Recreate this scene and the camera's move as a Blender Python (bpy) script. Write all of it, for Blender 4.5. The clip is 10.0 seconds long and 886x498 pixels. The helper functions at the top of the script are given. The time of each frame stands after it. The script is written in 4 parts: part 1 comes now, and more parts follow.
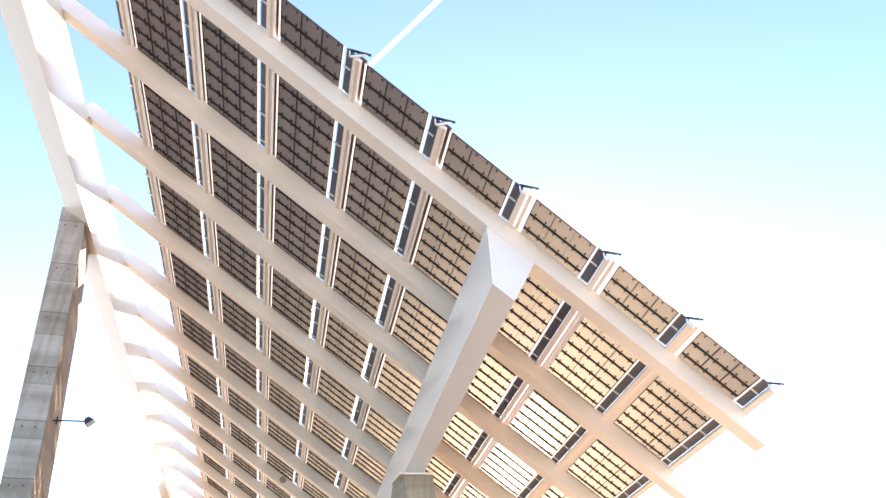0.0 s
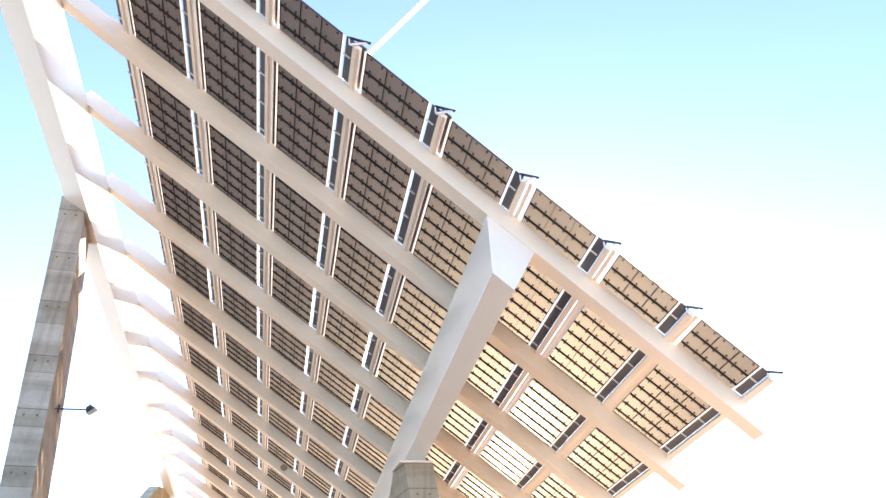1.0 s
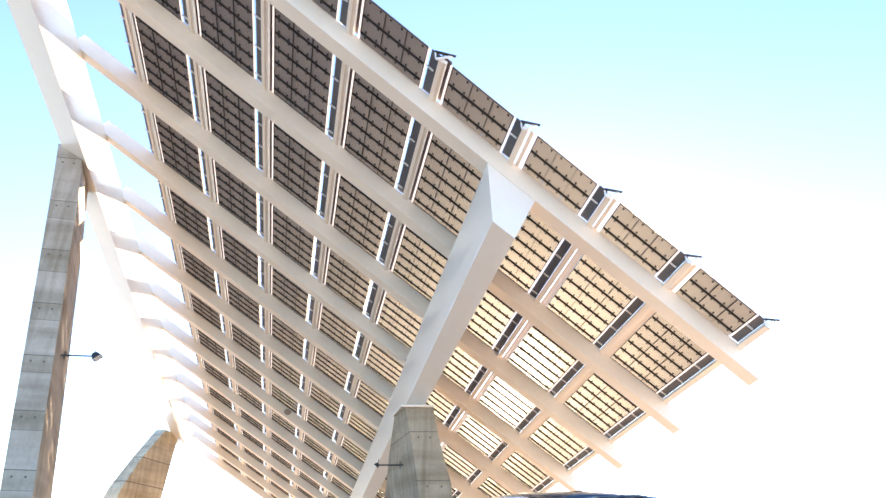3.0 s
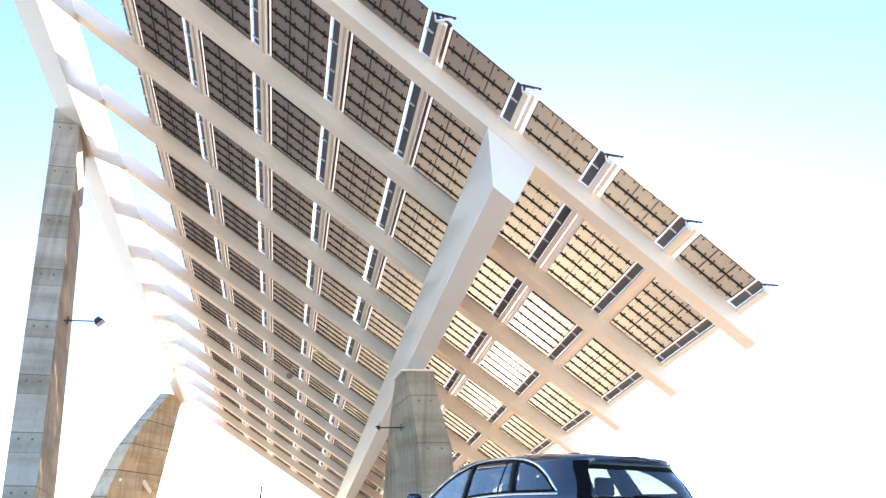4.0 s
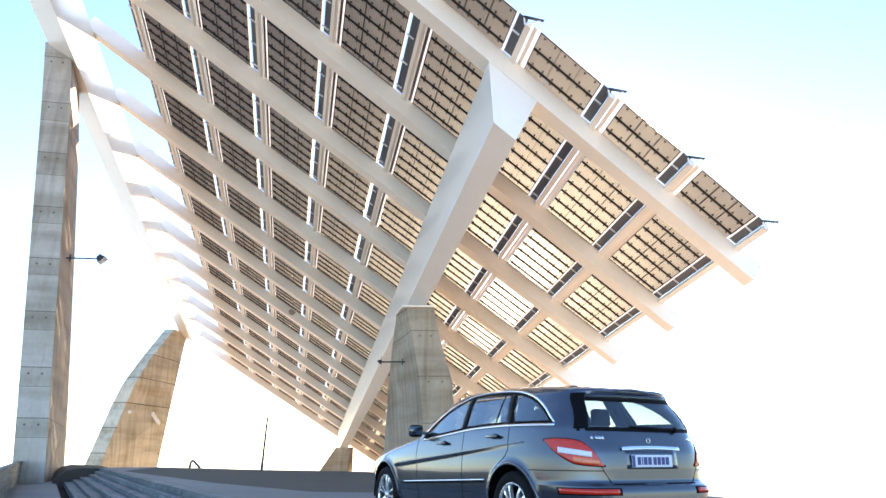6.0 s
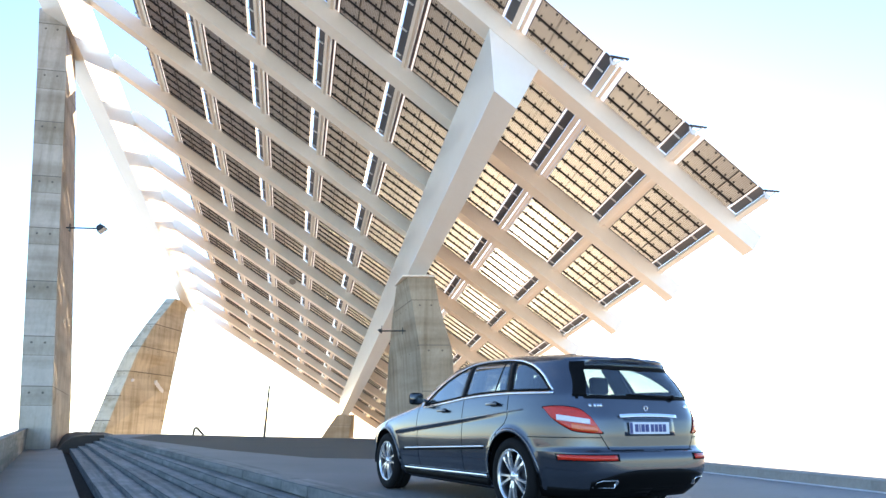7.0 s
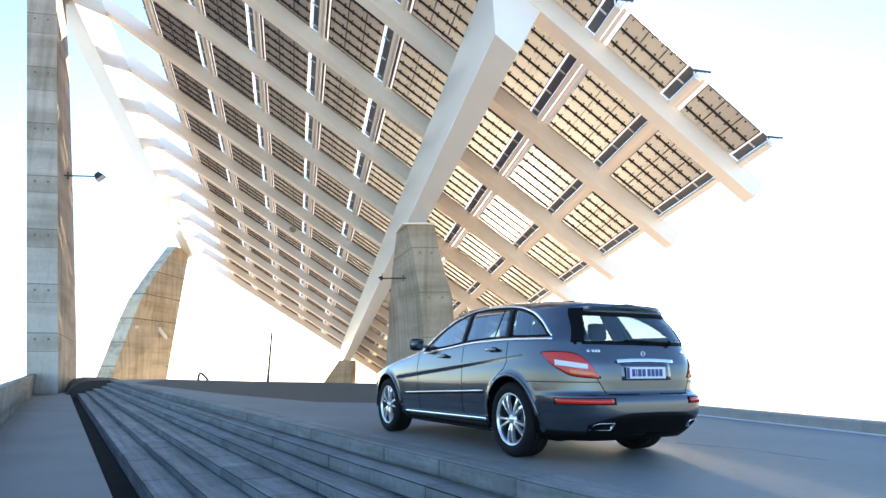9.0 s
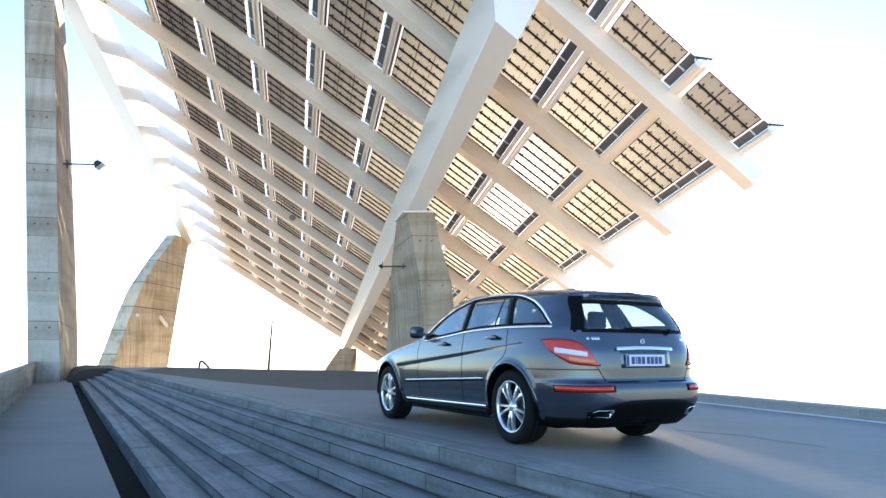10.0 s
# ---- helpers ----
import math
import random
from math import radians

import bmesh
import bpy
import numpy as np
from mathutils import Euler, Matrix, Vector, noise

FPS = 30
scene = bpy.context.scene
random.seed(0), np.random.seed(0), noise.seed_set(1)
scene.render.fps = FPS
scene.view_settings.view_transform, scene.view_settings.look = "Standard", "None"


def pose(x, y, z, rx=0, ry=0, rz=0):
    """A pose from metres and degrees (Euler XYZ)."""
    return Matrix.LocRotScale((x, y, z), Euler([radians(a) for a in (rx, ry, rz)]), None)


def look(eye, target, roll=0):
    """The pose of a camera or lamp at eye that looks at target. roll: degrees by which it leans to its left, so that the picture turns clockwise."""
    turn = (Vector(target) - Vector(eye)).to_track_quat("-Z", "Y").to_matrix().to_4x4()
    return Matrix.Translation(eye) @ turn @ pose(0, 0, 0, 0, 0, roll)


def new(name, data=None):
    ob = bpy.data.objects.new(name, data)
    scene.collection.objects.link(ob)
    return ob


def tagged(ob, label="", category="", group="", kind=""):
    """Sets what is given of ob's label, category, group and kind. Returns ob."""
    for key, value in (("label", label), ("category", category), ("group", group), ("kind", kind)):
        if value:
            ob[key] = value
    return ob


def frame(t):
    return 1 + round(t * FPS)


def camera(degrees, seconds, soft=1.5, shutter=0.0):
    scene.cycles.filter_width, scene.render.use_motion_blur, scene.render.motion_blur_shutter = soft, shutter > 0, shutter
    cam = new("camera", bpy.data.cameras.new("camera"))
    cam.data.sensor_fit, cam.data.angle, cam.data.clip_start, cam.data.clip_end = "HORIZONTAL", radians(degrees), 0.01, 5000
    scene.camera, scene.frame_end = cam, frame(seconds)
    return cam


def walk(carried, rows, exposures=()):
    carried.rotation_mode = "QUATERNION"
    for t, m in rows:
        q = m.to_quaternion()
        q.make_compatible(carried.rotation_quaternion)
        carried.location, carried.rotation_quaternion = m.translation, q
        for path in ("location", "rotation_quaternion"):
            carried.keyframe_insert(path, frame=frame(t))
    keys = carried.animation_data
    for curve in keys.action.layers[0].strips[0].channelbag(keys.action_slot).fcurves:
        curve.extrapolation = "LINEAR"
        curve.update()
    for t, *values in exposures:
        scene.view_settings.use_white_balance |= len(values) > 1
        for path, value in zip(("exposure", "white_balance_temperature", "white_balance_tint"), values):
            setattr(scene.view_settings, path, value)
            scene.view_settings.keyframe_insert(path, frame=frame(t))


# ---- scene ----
# ---------------------------------------------------------------- camera
EYE = (0.0, 0.0, 0.93)
cam = camera(67.15, 10.0)
# seconds, upward pitch, roll
TILT = [
    (0.0, 30.91, 0.25), (0.5, 30.57, 0.23), (1.0, 29.97, 0.25), (1.5, 29.11, 0.26), (2.0, 27.94, 0.27),
    (2.5, 26.85, 0.26), (4.0, 22.60, 0.22), (4.5, 21.19, 0.20), (5.0, 19.77, 0.19), (5.5, 18.50, 0.15),
    (7.0, 14.61, 0.12), (7.5, 13.36, 0.11), (8.0, 12.08, 0.07), (8.5, 11.05, 0.04), (9.0, 10.12, 0.04),
    (9.5, 9.51, 0.02), (10.0, 9.10, 0.0)]
walk(cam, [(t, pose(*EYE, 90 + p, 0, 0) @ pose(0, 0, 0, 0, 0, r)) for t, p, r in TILT],
     exposures=[(0.0, 2.18, 8500, 25), (2.5, 2.17, 8080, 21), (5.5, 2.12, 7750, 18), (8.0, 2.1, 7600, 15), (10.0, 2.09, 7450, 13)])

# ---------------------------------------------------------------- daylight
SUN_WAY = Vector((0.101, 0.970, 0.223)).normalized()      # towards the sun
SUN_ELEV = math.asin(SUN_WAY.z)
SUN_AZ = math.atan2(SUN_WAY.x, SUN_WAY.y)
world = bpy.data.worlds.new("world")
scene.world = world
world.use_nodes = True
wn = world.node_tree.nodes
sky = wn.new("ShaderNodeTexSky")
sky.sky_type = "NISHITA"
sky.sun_disc = False
sky.sun_elevation = SUN_ELEV
sky.sun_rotation = SUN_AZ
sky.air_density, sky.dust_density, sky.ozone_density = 1.0, 0.2, 4.8
wn["Background"].inputs["Strength"].default_value = 0.17
world.node_tree.links.new(sky.outputs["Color"], wn["Background"].inputs["Color"])
sun = new("sun", bpy.data.lights.new("sun", "SUN"))
sun.data.energy, sun.data.angle, sun.data.color = 5.0, radians(0.5), (1.0, 0.84, 0.64)
sun.matrix_world = look(Vector((0, 0, 60)), Vector((0, 0, 60)) - SUN_WAY)

# ---------------------------------------------------------------- materials


def material(name):
    m = bpy.data.materials.new(name)
    m.use_nodes = True
    nt = m.node_tree
    return m, nt, nt.nodes["Principled BSDF"]


def surface(name, color, rough=0.6, metal=0.0, second=None, scale=3.0, fine=40.0, amount=0.5, bump=0.0, bump_scale=60.0,
            vary=0.0, stretch=(1, 1, 1), coat=0.0, spec=0.5):
    """Two scales of variation between color and second, with fine relief."""
    m, nt, b = material(name)
    n, l = nt.nodes, nt.links
    second = second or tuple(c * 0.75 for c in color)
    tc = n.new("ShaderNodeTexCoord")
    mp = n.new("ShaderNodeMapping")
    mp.inputs["Scale"].default_value = stretch
    l.new(tc.outputs["Object"], mp.inputs["Vector"])
    big, small = n.new("ShaderNodeTexNoise"), n.new("ShaderNodeTexNoise")
    for tex, sc, det in ((big, scale, 6), (small, fine, 4)):
        tex.inputs["Scale"].default_value, tex.inputs["Detail"].default_value = sc, det
        l.new(mp.outputs[0], tex.inputs["Vector"])
    add = n.new("ShaderNodeMath")
    add.operation = "MULTIPLY_ADD"
    add.inputs[1].default_value, add.inputs[2].default_value = 0.45, -0.22
    l.new(small.outputs["Fac"], add.inputs[0])
    tot = n.new("ShaderNodeMath")
    l.new(add.outputs[0], tot.inputs[0])
    l.new(big.outputs["Fac"], tot.inputs[1])
    ramp = n.new("ShaderNodeMapRange")
    ramp.inputs["From Min"].default_value, ramp.inputs["From Max"].default_value = 0.3, 0.7
    ramp.inputs["To Max"].default_value = amount
    l.new(tot.outputs[0], ramp.inputs["Value"])
    mix = n.new("ShaderNodeMix")
    mix.data_type = "RGBA"
    mix.inputs["A"].default_value, mix.inputs["B"].default_value = (*color, 1), (*second, 1)
    l.new(ramp.outputs[0], mix.inputs["Factor"])
    out = mix.outputs["Result"]
    if vary:
        info = n.new("ShaderNodeObjectInfo")
        hsv = n.new("ShaderNodeHueSaturation")
        mr = n.new("ShaderNodeMapRange")
        mr.inputs["To Min"].default_value, mr.inputs["To Max"].default_value = 1 - vary, 1 + vary
        l.new(info.outputs["Random"], mr.inputs["Value"])
        l.new(mr.outputs[0], hsv.inputs["Value"])
        l.new(out, hsv.inputs["Color"])
        out = hsv.outputs["Color"]
    l.new(out, b.inputs["Base Color"])
    b.inputs["Roughness"].default_value, b.inputs["Metallic"].default_value = rough, metal
    b.inputs["Specular IOR Level"].default_value = spec
    b.inputs["Coat Weight"].default_value, b.inputs["Coat Roughness"].default_value = coat, 0.03
    if bump:
        bt = n.new("ShaderNodeTexNoise")
        bt.inputs["Scale"].default_value, bt.inputs["Detail"].default_value = bump_scale, 5
        l.new(mp.outputs[0], bt.inputs["Vector"])
        bp = n.new("ShaderNodeBump")
        bp.inputs["Strength"].default_value, bp.inputs["Distance"].default_value = bump, 0.02
        l.new(bt.outputs["Fac"], bp.inputs["Height"])
        l.new(bp.outputs[0], b.inputs["Normal"])
    return m


def module_material():
    """Glass module: dark square cells with pale scattering gaps between them."""
    m, nt, b = material("solar_module")
    n, l = nt.nodes, nt.links
    nt.nodes.remove(b)

    def math_node(kind, a, c):
        q = n.new("ShaderNodeMath")
        q.operation = kind
        for i, v in enumerate((a, c)):
            if isinstance(v, (int, float)):
                q.inputs[i].default_value = v
            else:
                l.new(v, q.inputs[i])
        return q.outputs[0]

    def blend(f, a, c):
        q = n.new("ShaderNodeMixShader")
        if isinstance(f, (int, float)):
            q.inputs[0].default_value = f
        else:
            l.new(f, q.inputs[0])
        l.new(a.outputs[0], q.inputs[1])
        l.new(c.outputs[0], q.inputs[2])
        return q

    def bsdf(kind, color, rough=None, ior=None):
        q = n.new("ShaderNodeBsdf" + kind)
        q.inputs["Color"].default_value = (*color, 1)
        if rough is not None:
            q.inputs["Roughness"].default_value = rough
        if ior is not None:
            q.inputs["IOR"].default_value = ior
        return q
    tc, sep = n.new("ShaderNodeTexCoord"), n.new("ShaderNodeSeparateXYZ")
    l.new(tc.outputs["UV"], sep.inputs[0])
    waves = [math_node("PINGPONG", math_node("MULTIPLY", sep.outputs[i], c), 0.5) for i, c in ((0, CELLS[0]), (1, CELLS[1]))]
    gap = math_node("LESS_THAN", math_node("MINIMUM", *waves), 0.17)
    cell = n.new("ShaderNodeBsdfPrincipled")
    cell.inputs["Roughness"].default_value = 0.5
    cell.inputs["Specular IOR Level"].default_value = 0.2
    info, hue, mr = n.new("ShaderNodeObjectInfo"), n.new("ShaderNodeHueSaturation"), n.new("ShaderNodeMapRange")
    mr.inputs["To Min"].default_value, mr.inputs["To Max"].default_value = 0.8, 1.25
    l.new(info.outputs["Random"], mr.inputs["Value"])
    l.new(mr.outputs[0], hue.inputs["Value"])
    hue.inputs["Color"].default_value = (0.155, 0.117, 0.09, 1)
    l.new(hue.outputs[0], cell.inputs["Base Color"])
    dark = blend(0.035, blend(0.12, cell, bsdf("Translucent", (0.57, 0.51, 0.43))), bsdf("Refraction", (0.95, 0.93, 0.87), 0.6, 1.25))
    seam = blend(0.14, blend(0.2, bsdf("Diffuse", (0.24, 0.195, 0.165)), bsdf("Refraction", (0.94, 0.93, 0.86), 0.72, 1.4)),
                 bsdf("Refraction", (0.9, 0.95, 1.0), 0.28, 1.12))
    l.new(blend(gap, dark, seam).outputs[0], n["Material Output"].inputs["Surface"])
    return m


def grating_material():
    m, nt, b = material("walkway_grating")
    n, l = nt.nodes, nt.links
    b.inputs["Base Color"].default_value = (0.125, 0.128, 0.142, 1)
    b.inputs["Roughness"].default_value, b.inputs["Metallic"].default_value = 0.5, 0.3
    see = n.new("ShaderNodeBsdfTransparent")
    mix = n.new("ShaderNodeMixShader")
    mix.inputs[0].default_value = 0.03
    l.new(b.outputs[0], mix.inputs[1])
    l.new(see.outputs[0], mix.inputs[2])
    l.new(mix.outputs[0], n["Material Output"].inputs["Surface"])
    return m


def strip_material():
    """Milky plastic strip: daylight from above glows through it."""
    m, nt, b = material("milky_strip")
    n, l = nt.nodes, nt.links
    glow, mix = n.new("ShaderNodeBsdfTranslucent"), n.new("ShaderNodeMixShader")
    glow.inputs["Color"].default_value = (0.92, 0.92, 0.94, 1)
    b.inputs["Base Color"].default_value = (0.8, 0.8, 0.8, 1)
    b.inputs["Roughness"].default_value = 0.4
    mix.inputs[0].default_value = 0.6
    l.new(b.outputs[0], mix.inputs[1])
    l.new(glow.outputs[0], mix.inputs[2])
    l.new(mix.outputs[0], n["Material Output"].inputs["Surface"])
    return m


CELLS = (12.0, 10.0)     # cells along and across a module
M_STRIP = strip_material()
M_STEEL = surface("white_painted_steel", (0.905, 0.828, 0.73), 0.45, second=(0.845, 0.753, 0.638), scale=0.35, fine=3, amount=0.5,
                  bump=0.05, bump_scale=2)
M_GIRDER = surface("white_girder_enamel", (0.92, 0.88, 0.82), 0.3, second=(0.86, 0.8, 0.72), scale=0.35, fine=3, amount=0.5,
                   bump=0.12, bump_scale=0.5, coat=0.6, spec=0.7)
M_FLANGE = surface("white_flange_paint", (0.82, 0.82, 0.82), 0.4, second=(0.7, 0.7, 0.7), scale=1, fine=8)
M_RAIL = surface("dark_rail_aluminium", (0.035, 0.03, 0.03), 0.5, second=(0.06, 0.05, 0.045), metal=0.3)
M_MODULE = module_material()
M_GRATE = grating_material()
M_TRAY = surface("brown_grey_tray", (0.16, 0.12, 0.125), 0.5, second=(0.11, 0.08, 0.08))


def concrete_material(name, color, second):
    """Board-marked concrete: tan and grey pours, vertical runs of dirt, faint boards."""
    m = surface(name, color, 0.85, second=second, scale=0.35, fine=5, amount=0.9, bump=0.4, bump_scale=7, stretch=(1, 1, 0.6))
    nt = m.node_tree
    n, l = nt.nodes, nt.links
    b = n["Principled BSDF"]
    base = b.inputs["Base Color"].links[0].from_socket
    tc = n.new("ShaderNodeTexCoord")
    out = base
    for stretch, sc, lo, hi, dark in (((1, 1, 0.05), 1.6, 0.48, 0.72, 0.7), ((0.1, 0.1, 1.0), 0.8, 0.45, 0.7, 0.72), ((1, 1, 0.8), 0.22, 0.48, 0.64, 0.84)):
        mp, tex, mr, mul = n.new("ShaderNodeMapping"), n.new("ShaderNodeTexNoise"), n.new("ShaderNodeMapRange"), n.new("ShaderNodeMix")
        mp.inputs["Scale"].default_value = stretch
        tex.inputs["Scale"].default_value, tex.inputs["Detail"].default_value = sc, 5
        mr.inputs["From Min"].default_value, mr.inputs["From Max"].default_value = lo, hi
        mul.data_type, mul.blend_type = "RGBA", "MULTIPLY"
        mul.inputs["B"].default_value = (dark, dark * 0.96, dark * 0.9, 1)
        l.new(tc.outputs["Object"], mp.inputs["Vector"])
        l.new(mp.outputs[0], tex.inputs["Vector"])
        l.new(tex.outputs["Fac"], mr.inputs["Value"])
        l.new(mr.outputs[0], mul.inputs["Factor"])
        l.new(out, mul.inputs["A"])
        out = mul.outputs["Result"]
    l.new(out, b.inputs["Base Color"])
    return m


M_CONCRETE = concrete_material("board_marked_concrete", (0.585, 0.515, 0.445), (0.44, 0.38, 0.32))
M_POUR = concrete_material("dark_pour_concrete", (0.5, 0.435, 0.36), (0.34, 0.29, 0.235))
M_BROWN = concrete_material("brown_concrete", (0.45, 0.385, 0.295), (0.33, 0.275, 0.205))
M_TAN = concrete_material("tan_concrete", (0.72, 0.645, 0.49), (0.58, 0.51, 0.37))
M_JOINT = surface("concrete_joint", (0.16, 0.135, 0.11), 0.9)
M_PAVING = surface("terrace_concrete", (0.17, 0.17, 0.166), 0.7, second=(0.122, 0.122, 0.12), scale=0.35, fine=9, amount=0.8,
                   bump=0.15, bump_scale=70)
def step_material():
    """Grey step blocks with long worn streaks along the flight, grime and pale scuffs."""
    m = surface("step_concrete", (0.225, 0.225, 0.215), 0.75, second=(0.1, 0.098, 0.094), scale=0.9, fine=14, amount=0.75, bump=0.2, bump_scale=50, vary=0.16)
    nt = m.node_tree
    n, l = nt.nodes, nt.links
    b = n["Principled BSDF"]
    out = b.inputs["Base Color"].links[0].from_socket
    geo = n.new("ShaderNodeNewGeometry")
    for stretch, sc, lo, hi, tone in (((5.0, 0.14, 5.0), 1.3, 0.47, 0.64, 0.66), ((6.0, 0.8, 6.0), 1.6, 0.5, 0.7, 0.75), ((1.5, 1.0, 1.5), 1.1, 0.54, 0.7, 1.25)):
        mp, tex, mr, mul = n.new("ShaderNodeMapping"), n.new("ShaderNodeTexNoise"), n.new("ShaderNodeMapRange"), n.new("ShaderNodeMix")
        mp.vector_type = "TEXTURE"
        mp.inputs["Rotation"].default_value = (0, 0, math.atan2(0.493, 0.870))
        mp.inputs["Scale"].default_value = tuple(1 / q for q in stretch)
        tex.inputs["Scale"].default_value, tex.inputs["Detail"].default_value = sc, 5
        mr.inputs["From Min"].default_value, mr.inputs["From Max"].default_value = lo, hi
        mul.data_type, mul.blend_type = "RGBA", "MULTIPLY"
        mul.inputs["B"].default_value = (tone, tone, tone, 1)
        l.new(geo.outputs["Position"], mp.inputs["Vector"])
        l.new(mp.outputs[0], tex.inputs["Vector"])
        l.new(tex.outputs["Fac"], mr.inputs["Value"])
        l.new(mr.outputs[0], mul.inputs["Factor"])
        l.new(out, mul.inputs["A"])
        out = mul.outputs["Result"]
    l.new(out, b.inputs["Base Color"])
    return m


M_STEP = step_material()
# near black: dirt in the gutter, shade painted into the step grooves
M_DIRT_SHADE = surface("dirt_and_shade", (0.01, 0.008, 0.007), 0.95, second=(0.018, 0.014, 0.012), scale=2, fine=25, bump=0.3, bump_scale=30, spec=0.1)
M_ASPHALT = surface("old_asphalt", (0.06, 0.047, 0.036), 0.85, second=(0.037, 0.029, 0.022), scale=0.3, fine=20, bump=0.3, bump_scale=90)
M_BLACK = surface("black_iron", (0.02, 0.02, 0.022), 0.5)

# ---------------------------------------------------------------- building helpers


def part(name, bm, mat, parent=None, label="", smooth=False):
    """Links a bmesh (in world coordinates) as one mesh object under parent."""
    me = bpy.data.meshes.new(name)
    if smooth:
        for f in bm.faces:
            f.smooth = True
    bm.normal_update()
    bm.to_mesh(me)
    bm.free()
    for m in (mat if isinstance(mat, (list, tuple)) else [mat]):
        me.materials.append(m)
    ob = new(name, me)
    if parent is not None:
        ob.parent = parent
        ob.matrix_parent_inverse = Matrix.Translation(world_at(parent)).inverted()
    if label:
        tagged(ob, label)
    return ob


def world_at(ob):
    return Vector(ob.location)


def hexa(c, bm=None):
    """A solid with eight corners: four of one end and four of the other, in the same order."""
    bm = bm or bmesh.new()
    v = [bm.verts.new(p) for p in c]
    for f in ((3, 2, 1, 0), (4, 5, 6, 7), (0, 1, 5, 4), (1, 2, 6, 5), (2, 3, 7, 6), (3, 0, 4, 7)):
        bm.faces.new([v[i] for i in f])
    bmesh.ops.recalc_face_normals(bm, faces=bm.faces[:])
    return bm


def box(lo, hi, bm=None):
    x0, y0, z0 = lo
    x1, y1, z1 = hi
    return hexa([(x0, y0, z0), (x1, y0, z0), (x1, y1, z0), (x0, y1, z0), (x0, y0, z1), (x1, y0, z1), (x1, y1, z1), (x0, y1, z1)], bm)


def soften(bm, width, segments=2):
    bmesh.ops.bevel(bm, geom=bm.edges[:], offset=width, segments=segments, profile=0.5, affect="EDGES")
    return bm


def rings(loops, bm=None, cap=True, closed=True):
    """A skin over loops of equal length."""
    bm = bm or bmesh.new()
    rows = [[bm.verts.new(p) for p in lp] for lp in loops]
    n = len(rows[0])
    for a, b in zip(rows, rows[1:]):
        for i in range(n if closed else n - 1):
            bm.faces.new((a[i], a[(i + 1) % n], b[(i + 1) % n], b[i]))
    if cap and closed:
        bm.faces.new(rows[0][::-1])
        bm.faces.new(rows[-1])
    bmesh.ops.recalc_face_normals(bm, faces=bm.faces[:])
    return bm


def rod(p, q, r, n=10, bm=None, r2=None):
    p, q = Vector(p), Vector(q)
    z = (q - p).normalized()
    x = z.orthogonal().normalized()
    y = z.cross(x)
    lp = [[c + x * math.cos(2 * math.pi * i / n) * rr + y * math.sin(2 * math.pi * i / n) * rr for i in range(n)]
          for c, rr in ((p, r), (q, r if r2 is None else r2))]
    return rings(lp, bm)


def thing(name, at, label, category, group="", kind=""):
    ob = new(name)
    ob.location = at
    ob.empty_display_size = 0.2
    return tagged(ob, label, category, group, kind)


# ---------------------------------------------------------------- the pergola's oblique lattice
# k counts bays down the slope, b runs along the rows, off is the depth below the panels
LAT_O, LAT_A, LAT_B = Vector((-17.335, 28.135, 28.858)), Vector((3.781, 1.643, -2.458)), Vector((-1.660, 7.677, -1.094))
LAT_N = LAT_A.cross(LAT_B).normalized()
DEPTH = 1.02
GROW = 1.3     # scale of the pergola and its piers about the camera's eye
COLUMNS = range(8)
BEAMS = range(-1, 13)
BEAM_W = 0.105


EYE_POINT = Vector((0.0, 0.0, 0.93))     # the camera's eye; scaling about it keeps things fitted to the view


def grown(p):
    return EYE_POINT + (Vector(p) - EYE_POINT) * GROW


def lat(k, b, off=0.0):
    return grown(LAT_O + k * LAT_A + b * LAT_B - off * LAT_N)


def beam_b(j):
    return 0.954 * j - 0.299


def lat_box(k0, k1, b0, b1, o0, o1, bm=None, ref=None):
    c = [lat(k, b, o) for o in (o0, o1) for k, b in ((k0, b0), (k1, b0), (k1, b1), (k0, b1))]
    if ref is not None:
        c = [p - ref for p in c]
    return hexa(c, bm)


pergola = thing("solar_pergola", lat(2, 3, 3), "huge tilted solar pergola of white steel beams carrying dark panels", "pergola")


def local(ob, parent):
    ob.parent = parent
    ob.matrix_parent_inverse = Matrix.Translation(parent.location).inverted()
    return ob


# cross beams
for j in BEAMS:
    b0 = beam_b(j)
    bm = bmesh.new()
    prof = [(-1.0, DEPTH), (8.2, DEPTH), (8.24, 0.006), (-1.0, 0.006)]
    lo = [bm.verts.new(lat(k, b0, o)) for k, o in prof]
    hi = [bm.verts.new(lat(k, b0 + BEAM_W, o)) for k, o in prof]
    bm.faces.new(lo)
    bm.faces.new(hi[::-1])
    for i in range(4):
        bm.faces.new((lo[i], lo[(i + 1) % 4], hi[(i + 1) % 4], hi[i]))
    bmesh.ops.recalc_face_normals(bm, faces=bm.faces[:])
    part("cross_beam", bm, M_STEEL, pergola)

# a dark stain on one beam
o_ = [(2.484, 0.15), (2.56, 0.13), (2.605, 0.25), (2.6, 0.55), (2.57, 0.75), (2.5, 0.78), (2.456, 0.65), (2.45, 0.35)]
part("stain", rings([[lat(k, beam_b(6) - d, o) for k, o in o_] for d in (0.0015, -0.002)]), surface("rust_stain", (0.36, 0.28, 0.21), 0.8, second=(0.55, 0.46, 0.38), scale=2), pergola)

